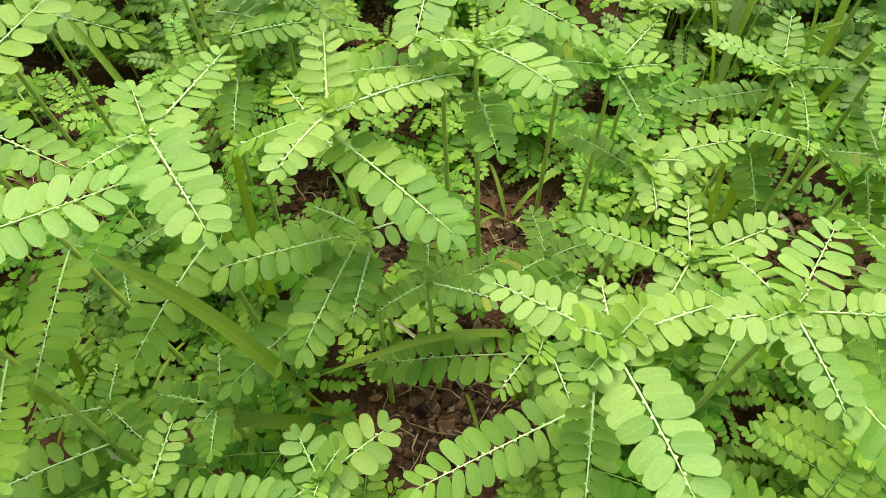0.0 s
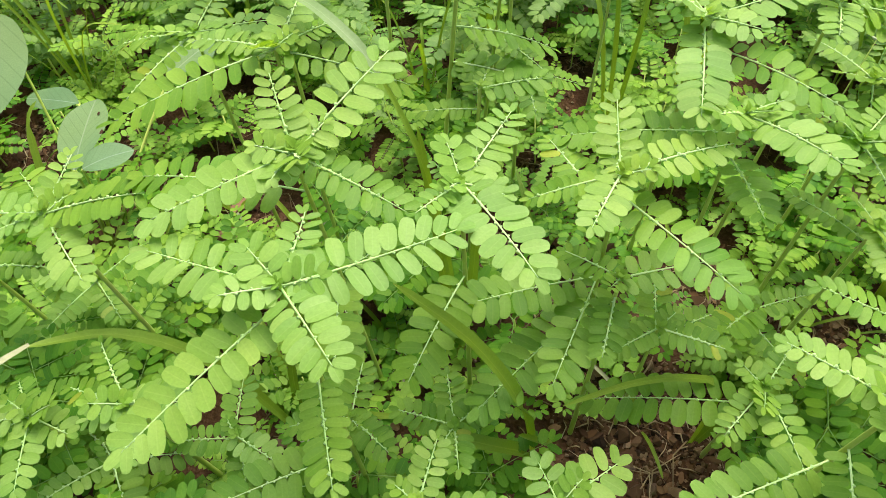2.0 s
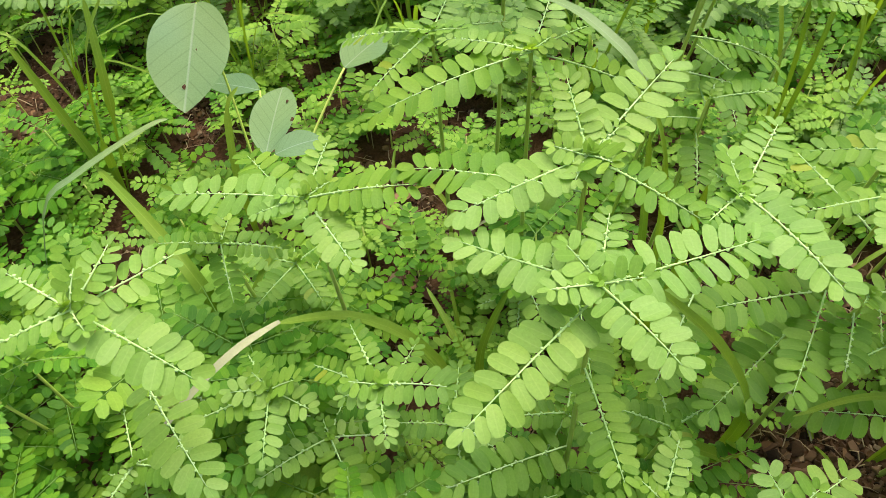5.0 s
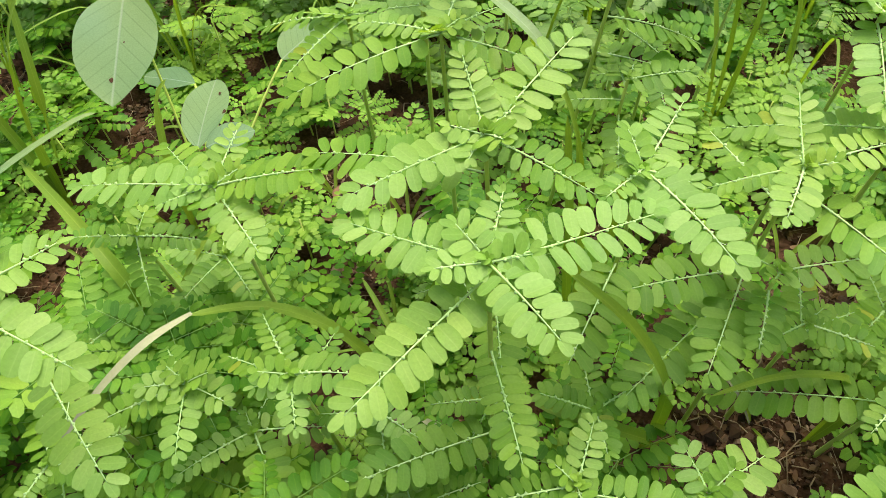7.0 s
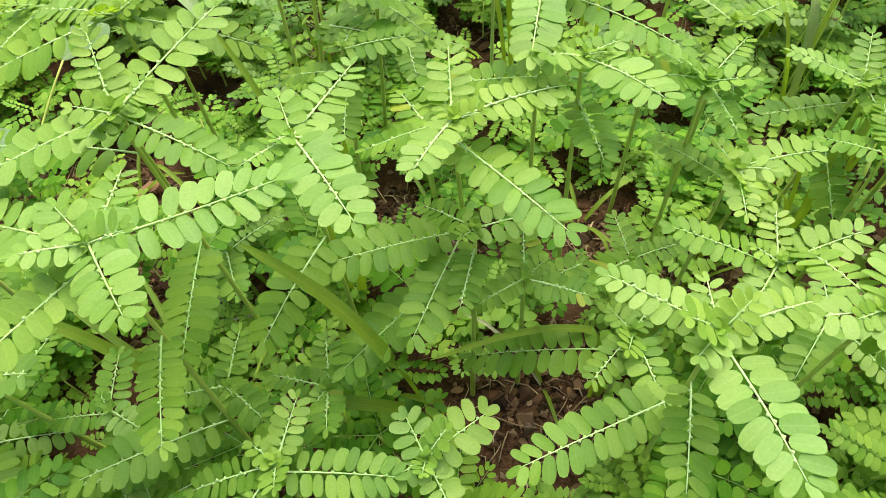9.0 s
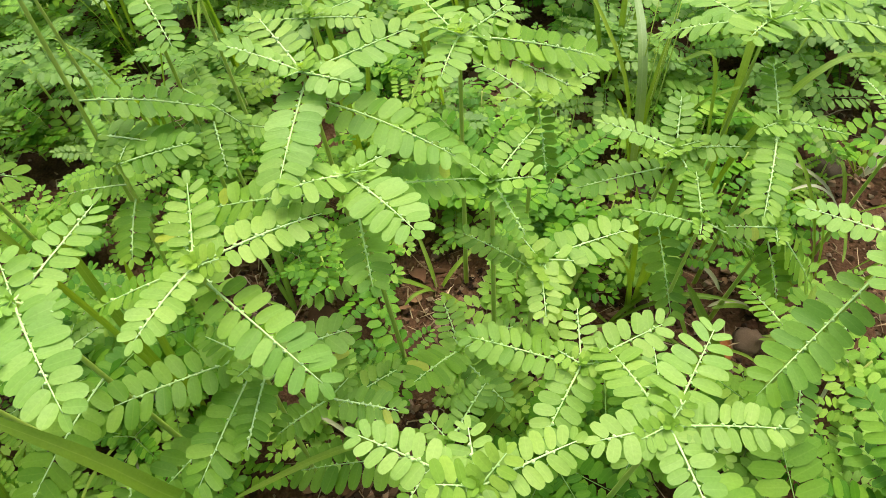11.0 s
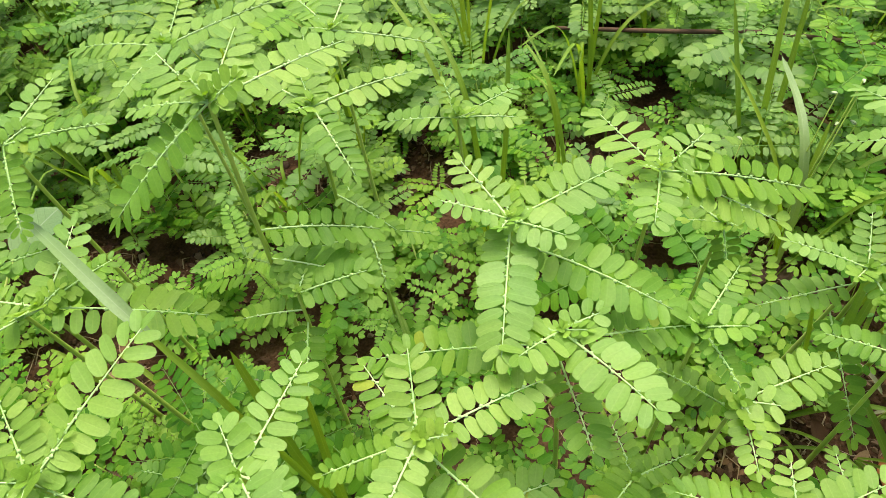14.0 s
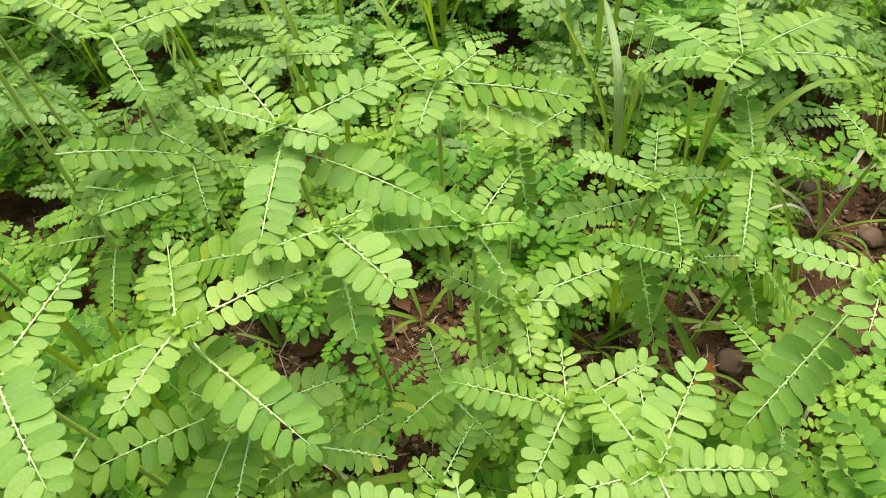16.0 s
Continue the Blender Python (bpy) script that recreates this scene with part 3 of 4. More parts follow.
LOW_WEEDS = [low_weed_form(R, 0.03 + 0.008 * k, R.randint(7, 9), R.uniform(0.034, 0.052), LOW_FORMS) for k in range(16)]
FAR_WEEDS = [low_weed_form(R, 0.045 + 0.009 * k, R.randint(8, 10), R.uniform(0.036, 0.054), SEED_FORMS) for k in range(12)]


def low_growth(heap, x, y, height, rng, forms):
    """Adds one more low weed to a joined mass of them."""
    tall, stem, foliage = min(forms, key=lambda form: abs(form[0] - height) + rng.uniform(0, 0.02))
    small = min(1.0, max(0.5, height / 0.06))
    m = pose(x, y, relief(x, y), rng.uniform(-8, 8), rng.uniform(-8, 8), rng.uniform(0, 360)) @ Matrix.Diagonal((small, small, small, 1))
    for me, shift in ((stem, 3), (foliage, 0)):
        co = np.empty(len(me.vertices) * 3)
        me.vertices.foreach_get("co", co)
        uv = np.empty(len(me.loops) * 2)
        me.uv_layers[0].data.foreach_get("uv", uv)
        at = np.empty(len(me.loops), dtype=np.int32)
        me.loops.foreach_get("vertex_index", at)
        per = np.zeros((len(me.vertices), 2))
        per[at] = uv.reshape(-1, 2)
        heap.add(co.reshape(-1, 3), [tuple(p.vertices) for p in me.polygons], per, 0, m)
        fresh = 2 if me.materials[0] == FRESH_J else 0
        heap.s[-len(me.polygons):] = [(p.material_index or fresh) if shift == 0 else shift for p in me.polygons]


def small_weed(x, y, height, label="low weed with feathery green leaflets growing beneath taller weeds"):
    """A weed of the lower storey, too deep in the thicket to tell its leaflets apart."""
    rng = random.Random(int(1e5 * x) * 7 + int(1e5 * y))
    tall, stem, foliage = min(LOW_WEEDS, key=lambda form: abs(form[0] - height) + rng.uniform(0, 0.02))
    plant = tagged(new("weed"), label, "weed", "weeds")
    small = min(1.0, max(0.5, height / 0.06))
    plant.matrix_basis = pose(x, y, relief(x, y), rng.uniform(-8, 8), rng.uniform(-8, 8), rng.uniform(0, 360)) @ Matrix.Diagonal((small, small, small, 1))
    part("stem", stem, plant)
    tagged(part("foliage", foliage, plant), kind="stuff")
    return plant


# ---- tall weeds: foot, top, branchlets ----
weed((-0.141, 0.152), (-0.150, 0.162, 0.238), [
    (1.00, 88, 2, 0.0304, 8, 0.0076, 2, 0), (1.00, 30, -3, 0.0627, 10, 0.0125, 2, 0), (1.00, -49, 12, 0.0400, 8, 0.0107, 1, 0),
    (0.97, -124, -4, 0.0665, 11, 0.0127, 1, 0), (1.00, 169, -1, 0.0512, 9, 0.0114, 2, 0), (1.00, -150, 20, 0.0199, 5, 0.0080, 1, 0),
    (0.76, -69, 9, 0.0501, 11, 0.0084, 0, 0), (0.42, -145, 15, 0.0688, 10, 0.0127, 0, 0)])
weed((-0.150, 0.226), (-0.159, 0.216, 0.242), [
    (1.00, 116, 28, 0.0323, 8, 0.0081, 2, 0), (1.00, 60, 10, 0.0570, 9, 0.0127, 2, 0), (1.00, -142, -2, 0.0555, 9, 0.0123, 1, 0),
    (1.00, -18, -13, 0.0471, 10, 0.0087, 0, 0), (1.00, -105, 7, 0.0149, 4, 0.0074, 1, 0), (1.00, 52, 17, 0.0163, 5, 0.0065, 2, 0),
    (0.91, 176, -4, 0.0743, 11, 0.0125, 0, 0), (0.66, -78, 9, 0.0673, 11, 0.0113, 0, 0)])
weed((-0.096, 0.228), (-0.098, 0.222, 0.226), [
    (1.00, 69, -2, 0.0449, 9, 0.0100, 2, 0), (1.00, -54, 5, 0.0532, 9, 0.0127, 1, 0), (1.00, -124, 13, 0.0259, 8, 0.0060, 0, 0),
    (1.00, 148, 9, 0.0125, 5, 0.0050, 2, 0), (1.00, -21, 9, 0.0186, 4, 0.0093, 1, 0), (0.71, -108, -2, 0.0577, 9, 0.0119, 0, 0)])
weed((-0.030, 0.250), (-0.038, 0.232, 0.226), [
    (1.00, 96, 22, 0.0308, 7, 0.0088, 2, 0), (1.00, -110, 11, 0.0340, 8, 0.0091, 1, 0), (1.00, -167, -15, 0.0363, 11, 0.0061, 0, 0),
    (0.95, -42, -4, 0.0596, 10, 0.0110, 0, 0), (1.00, 25, 0, 0.0480, 10, 0.0096, 1, 0), (0.88, 125, 2, 0.0476, 10, 0.0088, 0, 0),
    (0.66, -108, -1, 0.0621, 10, 0.0115, 0, 0), (0.65, -154, 9, 0.0811, 12, 0.0125, 0, 0), (0.54, -127, 6, 0.0866, 12, 0.0134, 0, 0)])
weed((-0.286, 0.226), (-0.283, 0.214, 0.193), [
    (1.00, 84, 14, 0.0305, 7, 0.0087, 2, 0), (0.85, 140, -5, 0.0770, 11, 0.0130, 0, 0), (1.00, -177, -6, 0.0688, 10, 0.0138, 1, 0),
    (1.00, -148, -2, 0.0235, 7, 0.0067, 1, 0), (1.00, -44, 1, 0.0464, 9, 0.0103, 1, 0), (1.00, 1, 20, 0.0595, 10, 0.0110, 0, 0)])
weed((-0.332, 0.216), (-0.336, 0.208, 0.152), [
    (1.00, -63, -29, 0.0315, 8, 0.0073, 0, 0), (1.00, -172, -3, 0.0346, 9, 0.0071, 0, 0), (1.00, 7, -3, 0.0326, 8, 0.0075, 0, 0),
    (1.00, 107, 5, 0.0299, 8, 0.0069, 0, 0)])
weed((-0.231, 0.156), (-0.234, 0.147, 0.153), [
    (1.00, 129, 9, 0.0321, 9, 0.0066, 0, 0), (0.88, 77, -2, 0.0321, 8, 0.0074, 0, 0), (1.00, -5, 29, 0.0371, 7, 0.0106, 1, 0),
    (1.00, -149, 0, 0.0166, 4, 0.0083, 1, 0), (1.00, -68, 0, 0.0256, 7, 0.0073, 1, 0), (0.95, 167, -6, 0.0373, 9, 0.0077, 0, 0)])
weed((-0.290, 0.152), (-0.292, 0.145, 0.127), [
    (1.00, 138, -19, 0.0314, 8, 0.0073, 0, 0), (1.00, -16, 5, 0.0238, 5, 0.0095, 1, 0), (1.00, -76, -2, 0.0343, 7, 0.0098, 1, 0),
    (1.00, -145, -3, 0.0417, 9, 0.0086, 0, 0), (1.00, -159, 12, 0.0187, 4, 0.0094, 1, 0)])
weed((-0.345, 0.135), (-0.326, 0.119, 0.238), [
    (1.00, -13, -18, 0.0485, 9, 0.0122, 1, 0), (0.70, -40, -5, 0.0557, 8, 0.0139, 1, 0), (1.00, 81, 13, 0.0256, 7, 0.0073, 2, 0),
    (1.00, 48, 0, 0.0383, 8, 0.0096, 2, 0), (1.00, -136, 0, 0.0302, 8, 0.0076, 1, 0), (1.00, 163, 0, 0.0328, 9, 0.0073, 1, 0)])
weed((-0.187, 0.302), (-0.190, 0.290, 0.228), [
    (1.00, -150, -10, 0.0790, 11, 0.0133, 0, 0), (1.00, 169, -6, 0.0439, 10, 0.0088, 1, 0), (1.00, 6, -20, 0.0632, 10, 0.0117, 0, 0),
    (1.00, 83, 10, 0.0370, 7, 0.0106, 2, 0), (1.00, 41, 3, 0.0317, 9, 0.0065, 0, 0)])
weed((-0.243, 0.332), (-0.245, 0.320, 0.210), [
    (1.00, -120, -11, 0.0482, 11, 0.0081, 0, 0), (1.00, 172, -18, 0.0555, 11, 0.0093, 0, 0), (1.00, 82, 8, 0.0349, 8, 0.0087, 2, 0),
    (1.00, 21, 0, 0.0406, 9, 0.0090, 1, 0)])
weed((-0.109, 0.122), (-0.106, 0.125, 0.136), [
    (1.00, 80, 12, 0.0276, 7, 0.0079, 1, 0), (0.93, 3, -7, 0.0481, 9, 0.0099, 0, 0), (1.00, -117, -10, 0.0336, 9, 0.0069, 0, 0),
    (1.00, -162, -9, 0.0365, 9, 0.0075, 0, 0)])
weed((-0.050, 0.142), (-0.047, 0.137, 0.116), [
    (1.00, 41, 0, 0.0330, 5, 0.0132, 1, 0), (1.00, 121, 8, 0.0202, 4, 0.0101, 1, 0), (1.00, -148, -11, 0.0296, 7, 0.0084, 1, 0),
    (1.00, -58, -7, 0.0305, 7, 0.0087, 1, 0)])
weed((0.062, 0.167), (0.056, 0.158, 0.205), [
    (1.00, 156, 9, 0.0409, 9, 0.0091, 1, 0), (1.00, 96, 3, 0.0191, 5, 0.0076, 2, 0), (1.00, 22, 0, 0.0349, 8, 0.0087, 1, 0),
    (1.00, -130, 14, 0.0153, 4, 0.0077, 1, 0), (0.98, -71, 6, 0.0527, 9, 0.0129, 1, 0), (0.71, -153, -1, 0.0732, 12, 0.0113, 0, 0),
    (0.79, -100, 4, 0.0453, 9, 0.0093, 0, 0)])
weed((0.121, 0.190), (0.126, 0.183, 0.180), [
    (1.00, 55, -5, 0.0479, 8, 0.0120, 2, 0), (1.00, -7, 7, 0.0405, 9, 0.0090, 1, 0), (1.00, 105, -27, 0.0521, 9, 0.0116, 1, 0),
    (1.00, -170, 4, 0.0262, 5, 0.0105, 1, 0), (1.00, -78, 0, 0.0378, 8, 0.0095, 1, 0), (0.94, -64, 7, 0.0750, 11, 0.0126, 0, 0)])
weed((0.100, 0.222), (0.103, 0.219, 0.156), [
    (0.98, 166, 14, 0.0494, 10, 0.0091, 0, 0), (1.00, 88, 18, 0.0241, 6, 0.0080, 2, 0), (1.00, -123, -9, 0.0355, 7, 0.0101, 1, 0),
    (1.00, 21, 10, 0.0382, 7, 0.0109, 1, 0)])
weed((0.090, 0.276), (0.091, 0.269, 0.161), [
    (1.00, 22, -7, 0.0476, 8, 0.0119, 1, 0), (1.00, -92, 7, 0.0316, 8, 0.0079, 1, 0), (1.00, -18, 18, 0.0158, 3, 0.0105, 1, 0),
    (0.93, 150, 11, 0.0400, 10, 0.0074, 0, 0)])
weed((0.020, 0.286), (0.013, 0.273, 0.222), [
    (1.00, -54, 16, 0.0475, 9, 0.0118, 1, 0), (1.00, 15, 21, 0.0158, 4, 0.0079, 1, 0), (1.00, -133, 33, 0.0280, 5, 0.0112, 1, 0),
    (0.96, 11, -11, 0.0580, 11, 0.0097, 0, 0), (0.89, -79, 10, 0.0427, 9, 0.0088, 0, 0), (0.95, 178, -9, 0.0763, 14, 0.0101, 0, 0)])
weed((0.076, 0.300), (0.070, 0.284, 0.200), [
    (1.00, -61, -19, 0.0265, 9, 0.0055, 0, 0), (1.00, 52, 5, 0.0339, 9, 0.0070, 0, 0), (1.00, 132, 0, 0.0357, 9, 0.0073, 0, 0)])
weed((0.047, 0.208), (0.046, 0.202, 0.118), [
    (1.00, -74, 2, 0.0455, 9, 0.0093, 0, 0), (0.83, 179, -13, 0.0790, 11, 0.0133, 0, 0), (1.00, -129, -5, 0.0319, 8, 0.0074, 0, 0),
    (1.00, 56, 3, 0.0322, 9, 0.0066, 0, 0)])
weed((0.000, 0.330), (-0.003, 0.312, 0.240), [
    (0.98, -96, 0, 0.0558, 11, 0.0116, 1, 0), (1.00, -174, 34, 0.0310, 8, 0.0077, 1, 0), (1.00, 126, 14, 0.0315, 7, 0.0090, 2, 0),
    (1.00, 29, 0, 0.0476, 8, 0.0119, 2, 0), (1.00, -28, 7, 0.0227, 5, 0.0091, 1, 0), (0.94, -29, -4, 0.0664, 11, 0.0112, 0, 0)])
weed((0.060, 0.356), (0.060, 0.342, 0.229), [
    (1.00, 114, -8, 0.0464, 7, 0.0133, 2, 0), (1.00, 42, 0, 0.0296, 6, 0.0099, 2, 0), (1.00, -105, 11, 0.0341, 7, 0.0097, 1, 0),
    (1.00, -20, -18, 0.0530, 9, 0.0118, 1, 0), (1.00, -2, -13, 0.0653, 10, 0.0121, 0, 0)])
weed((0.100, 0.362), (0.098, 0.350, 0.180), [
    (1.00, -81, -50, 0.0373, 10, 0.0069, 0, 0), (1.00, 138, 8, 0.0360, 9, 0.0074, 0, 0), (1.00, 32, 0, 0.0358, 9, 0.0074, 0, 0)])
weed((-0.030, 0.466), (-0.028, 0.457, 0.157), [
    (1.00, 113, 32, 0.0232, 6, 0.0077, 2, 0), (1.00, 41, -8, 0.0456, 8, 0.0114, 1, 0), (1.00, 165, -13, 0.0495, 8, 0.0124, 1, 0),
    (1.00, -3, -2, 0.0362, 7, 0.0103, 1, 0)])
weed((0.165, 0.350), (0.170, 0.338, 0.153), [
    (1.00, 162, 14, 0.0402, 9, 0.0089, 1, 0), (1.00, 77, 26, 0.0282, 7, 0.0081, 2, 0), (1.00, -7, 5, 0.0317, 7, 0.0091, 1, 0),
    (1.00, -73, -15, 0.0401, 10, 0.0074, 0, 0), (0.90, -170, -3, 0.0507, 10, 0.0094, 0, 0), (0.71, -88, -23, 0.0677, 12, 0.0104, 0, 0)])
weed((0.220, 0.346), (0.216, 0.336, 0.170), [
    (1.00, -113, 0, 0.0617, 14, 0.0082, 0, 0), (1.00, -10, -8, 0.0331, 10, 0.0061, 0, 0), (1.00, 83, 16, 0.0339, 9, 0.0070, 0, 0)])
weed((0.230, 0.252), (0.226, 0.243, 0.200), [
    (1.00, 150, -1, 0.0375, 9, 0.0083, 1, 0), (1.00, -126, 6, 0.0294, 5, 0.0118, 1, 0), (1.00, -70, -3, 0.0334, 9, 0.0074, 1, 0),
    (1.00, 30, 0, 0.0319, 9, 0.0071, 1, 0), (0.87, -143, -20, 0.0707, 11, 0.0119, 0, 0)])
weed((0.215, 0.242), (0.212, 0.235, 0.125), [
    (1.00, 104, -16, 0.0439, 10, 0.0081, 0, 0), (1.00, 24, -8, 0.0348, 9, 0.0071, 0, 0), (1.00, -109, -8, 0.0355, 9, 0.0073, 0, 0)])
weed((0.215, 0.382), (0.212, 0.372, 0.203), [
    (1.00, 150, -26, 0.0548, 10, 0.0110, 1, 0), (1.00, 84, 15, 0.0296, 7, 0.0085, 2, 0), (0.96, 107, -15, 0.0705, 10, 0.0141, 1, 0),
    (1.00, 30, -7, 0.0660, 9, 0.0147, 1, 0), (1.00, 2, -11, 0.0677, 10, 0.0135, 1, 0), (1.00, -130, 20, 0.0359, 5, 0.0144, 1, 0)])
weed((0.305, 0.360), (0.300, 0.352, 0.142), [
    (1.00, 107, 6, 0.0360, 10, 0.0067, 0, 0), (1.00, 31, -3, 0.0333, 9, 0.0068, 0, 0), (1.00, -82, -3, 0.0355, 10, 0.0066, 0, 0)])
weed((-0.112, 0.424), (-0.093, 0.396, 0.228), [
    (1.00, -60, -8, 0.0464, 10, 0.0086, 0, 0), (1.00, 24, -1, 0.0519, 9, 0.0115, 1, 0), (1.00, 148, 9, 0.0440, 9, 0.0098, 1, 0),
    (1.00, 99, 16, 0.0420, 8, 0.0105, 2, 0), (0.68, -28, -19, 0.0409, 10, 0.0076, 0, 0)])
weed((-0.135, 0.346), (-0.108, 0.335, 0.288), [
    (1.00, 84, 6, 0.0374, 7, 0.0107, 2, 0), (1.00, 39, -5, 0.0576, 10, 0.0115, 1, 0), (1.00, 178, -4, 0.0286, 8, 0.0071, 1, 0),
    (1.00, 134, 6, 0.0358, 7, 0.0102, 2, 0), (1.00, -140, -27, 0.0545, 9, 0.0112, 0, 0), (0.65, -16, 0, 0.0488, 8, 0.0113, 0, 0),
    (0.73, 16, -23, 0.0573, 10, 0.0106, 0, 0)])
weed((-0.180, 0.452), (-0.172, 0.437, 0.238), [
    (1.00, 14, 11, 0.0598, 10, 0.0120, 1, 0), (1.00, -116, -4, 0.0392, 9, 0.0087, 1, 0), (1.00, 171, -3, 0.0510, 9, 0.0113, 1, 0),
    (1.00, 87, 9, 0.0414, 8, 0.0104, 2, 0)])
weed((-0.216, 0.366), (-0.212, 0.352, 0.258), [
    (1.00, -72, -25, 0.0399, 11, 0.0067, 0, 0), (1.00, 168, -4, 0.0370, 9, 0.0082, 1, 0), (1.00, 72, 6, 0.0380, 8, 0.0095, 2, 0),
    (1.00, 17, -4, 0.0419, 10, 0.0077, 0, 0)])
weed((-0.095, 0.475), (-0.092, 0.462, 0.222), [
    (1.00, -4, -11, 0.0562, 10, 0.0112, 1, 0), (1.00, 126, -2, 0.0449, 9, 0.0100, 1, 0), (1.00, 76, 9, 0.0476, 8, 0.0119, 2, 0)])
weed((-0.004, 0.224), (-0.006, 0.218, 0.137), [
    (1.00, -144, 2, 0.0262, 8, 0.0070, 0, 0), (1.00, -12, -4, 0.0312, 8, 0.0078, 0, 0), (0.96, 92, 14, 0.0300, 7, 0.0085, 0, 0), (0.90, 30, 5, 0.0330, 8, 0.0080, 0, 0)], label=LOWER, shoots=1)
weed((0.058, 0.264), (0.053, 0.257, 0.098), [
    (1.00, -130, 34, 0.0420, 8, 0.0110, 0, 0), (1.00, 20, 6, 0.0300, 8, 0.0074, 0, 0), (1.00, 105, 4, 0.0280, 7, 0.0080, 0, 0), (0.90, -50, -6, 0.0330, 8, 0.0080, 0, 0)], label=LOWER, shoots=1)
weed((-0.152, 0.176), (-0.148, 0.170, 0.105), [
    (1.00, -36, 6, 0.0270, 7, 0.0080, 0, 0), (1.00, 88, 10, 0.0280, 7, 0.0080, 0, 0), (1.00, 196, 2, 0.0300, 8, 0.0075, 0, 0), (0.90, -110, -5, 0.0300, 8, 0.0076, 0, 0)], label=LOWER, shoots=1)
weed((-0.100, 0.176), (-0.097, 0.170, 0.110), [
    (1.00, -78, 22, 0.0260, 7, 0.0076, 0, 0), (1.00, 172, 4, 0.0280, 7, 0.0080, 0, 0), (1.00, 40, 8, 0.0300, 8, 0.0078, 0, 0), (0.94, 104, 2, 0.0290, 7, 0.0080, 0, 0)], label=LOWER, shoots=1)
weed((-0.032, 0.214), (-0.029, 0.221, 0.172), [
    (1.00, 18, 1, 0.0380, 7, 0.0112, 1, 0), (1.00, 150, -6, 0.0280, 8, 0.0072, 0, 0), (0.92, -100, -8, 0.0300, 8, 0.0075, 0, 0)], label=LOWER, shoots=1)
weed((-0.108, 0.308), (-0.100, 0.316, 0.189), [
    (1.00, 20, -1, 0.0330, 7, 0.0096, 0, 0), (0.97, 108, 6, 0.0290, 7, 0.0082, 0, 0), (0.88, -86, -12, 0.0330, 8, 0.0084, 0, 0), (0.93, 184, -4, 0.0300, 8, 0.0078, 0, 0)], label=LOWER, shoots=1)
weed((-0.083, 0.398), (-0.081, 0.388, 0.144), [
    (1.00, -72, -12, 0.0360, 9, 0.0082, 0, 0), (0.97, 2, -12, 0.0360, 9, 0.0082, 0, 0), (1.00, 116, 8, 0.0300, 8, 0.0080, 0, 0), (0.94, 190, -4, 0.0320, 8, 0.0080, 0, 0)], label=LOWER, shoots=1)
weed((0.168, 0.286), (0.174, 0.295, 0.148), [
    (1.00, 12, -46, 0.0640, 11, 0.0112, 0, 0), (0.98, 150, -10, 0.0330, 8, 0.0084, 0, 0), (1.00, 84, 8, 0.0280, 8, 0.0072, 0, 0)], label=LOWER, shoots=1)
weed((0.224, 0.318), (0.219, 0.302, 0.128), [
    (1.00, -26, -50, 0.0460, 8, 0.0118, 0, 0), (0.90, -76, -44, 0.0340, 8, 0.0092, 0, 0), (1.00, 96, 10, 0.0300, 8, 0.0078, 0, 0), (1.00, 176, 2, 0.0280, 8, 0.0074, 0, 0)], label=LOWER, shoots=1)
weed((-0.196, 0.136), (-0.193, 0.129, 0.090), [
    (1.00, 14, 18, 0.0340, 7, 0.0098, 0, 0), (1.00, 110, 6, 0.0300, 8, 0.0078, 0, 0), (0.92, -80, 6, 0.0300, 8, 0.0076, 0, 0), (1.00, 200, -2, 0.0320, 8, 0.0080, 0, 0)], label=LOWER, shoots=1)
weed((-0.207, 0.160), (-0.203, 0.155, 0.104), [
    (1.00, -24, 2, 0.0260, 6, 0.0086, 1, 0), (1.00, 96, 8, 0.0280, 7, 0.0082, 0, 0), (0.95, 190, 2, 0.0290, 8, 0.0076, 0, 0)], label=LOWER, shoots=1)


# ---- broad-leaved weed ----
herb = tagged(new("broad_leaved_weed"), "broad-leaved weed with pale grey-green veined oval leaves", "weed", "weeds")
herb.location = (-0.385, 0.322, 0.0)
broad_leaf("leaf", (-0.386, 0.322, 0.0), (-0.436, 0.402, 0.150), (-0.420, 0.323, 0.123), 0.056, herb, roll=-4, curl=0.02, spots=((0.78, -0.02, 0.022), (0.45, 0.05, 0.010), (0.38, -0.25, 0.009)), base_power=0.50, apex_power=0.92)
broad_leaf("leaf", (-0.384, 0.320, 0.0), (-0.367, 0.318, 0.096), (-0.375, 0.377, 0.107), 0.033, herb, roll=-4, spots=((0.75, -0.12, 0.025), (0.45, -0.25, 0.035)))
broad_leaf("leaf", (-0.383, 0.322, 0.0), (-0.360, 0.318, 0.098), (-0.334, 0.338, 0.103), 0.021, herb, roll=10, curl=0.3)
broad_leaf("leaf", (-0.386, 0.324, 0.0), (-0.402, 0.390, 0.085), (-0.444, 0.392, 0.088), 0.024, herb)
broad_leaf("leaf", (-0.385, 0.324, 0.0), (-0.345, 0.425, 0.085), (-0.325, 0.465, 0.090), 0.036, herb)

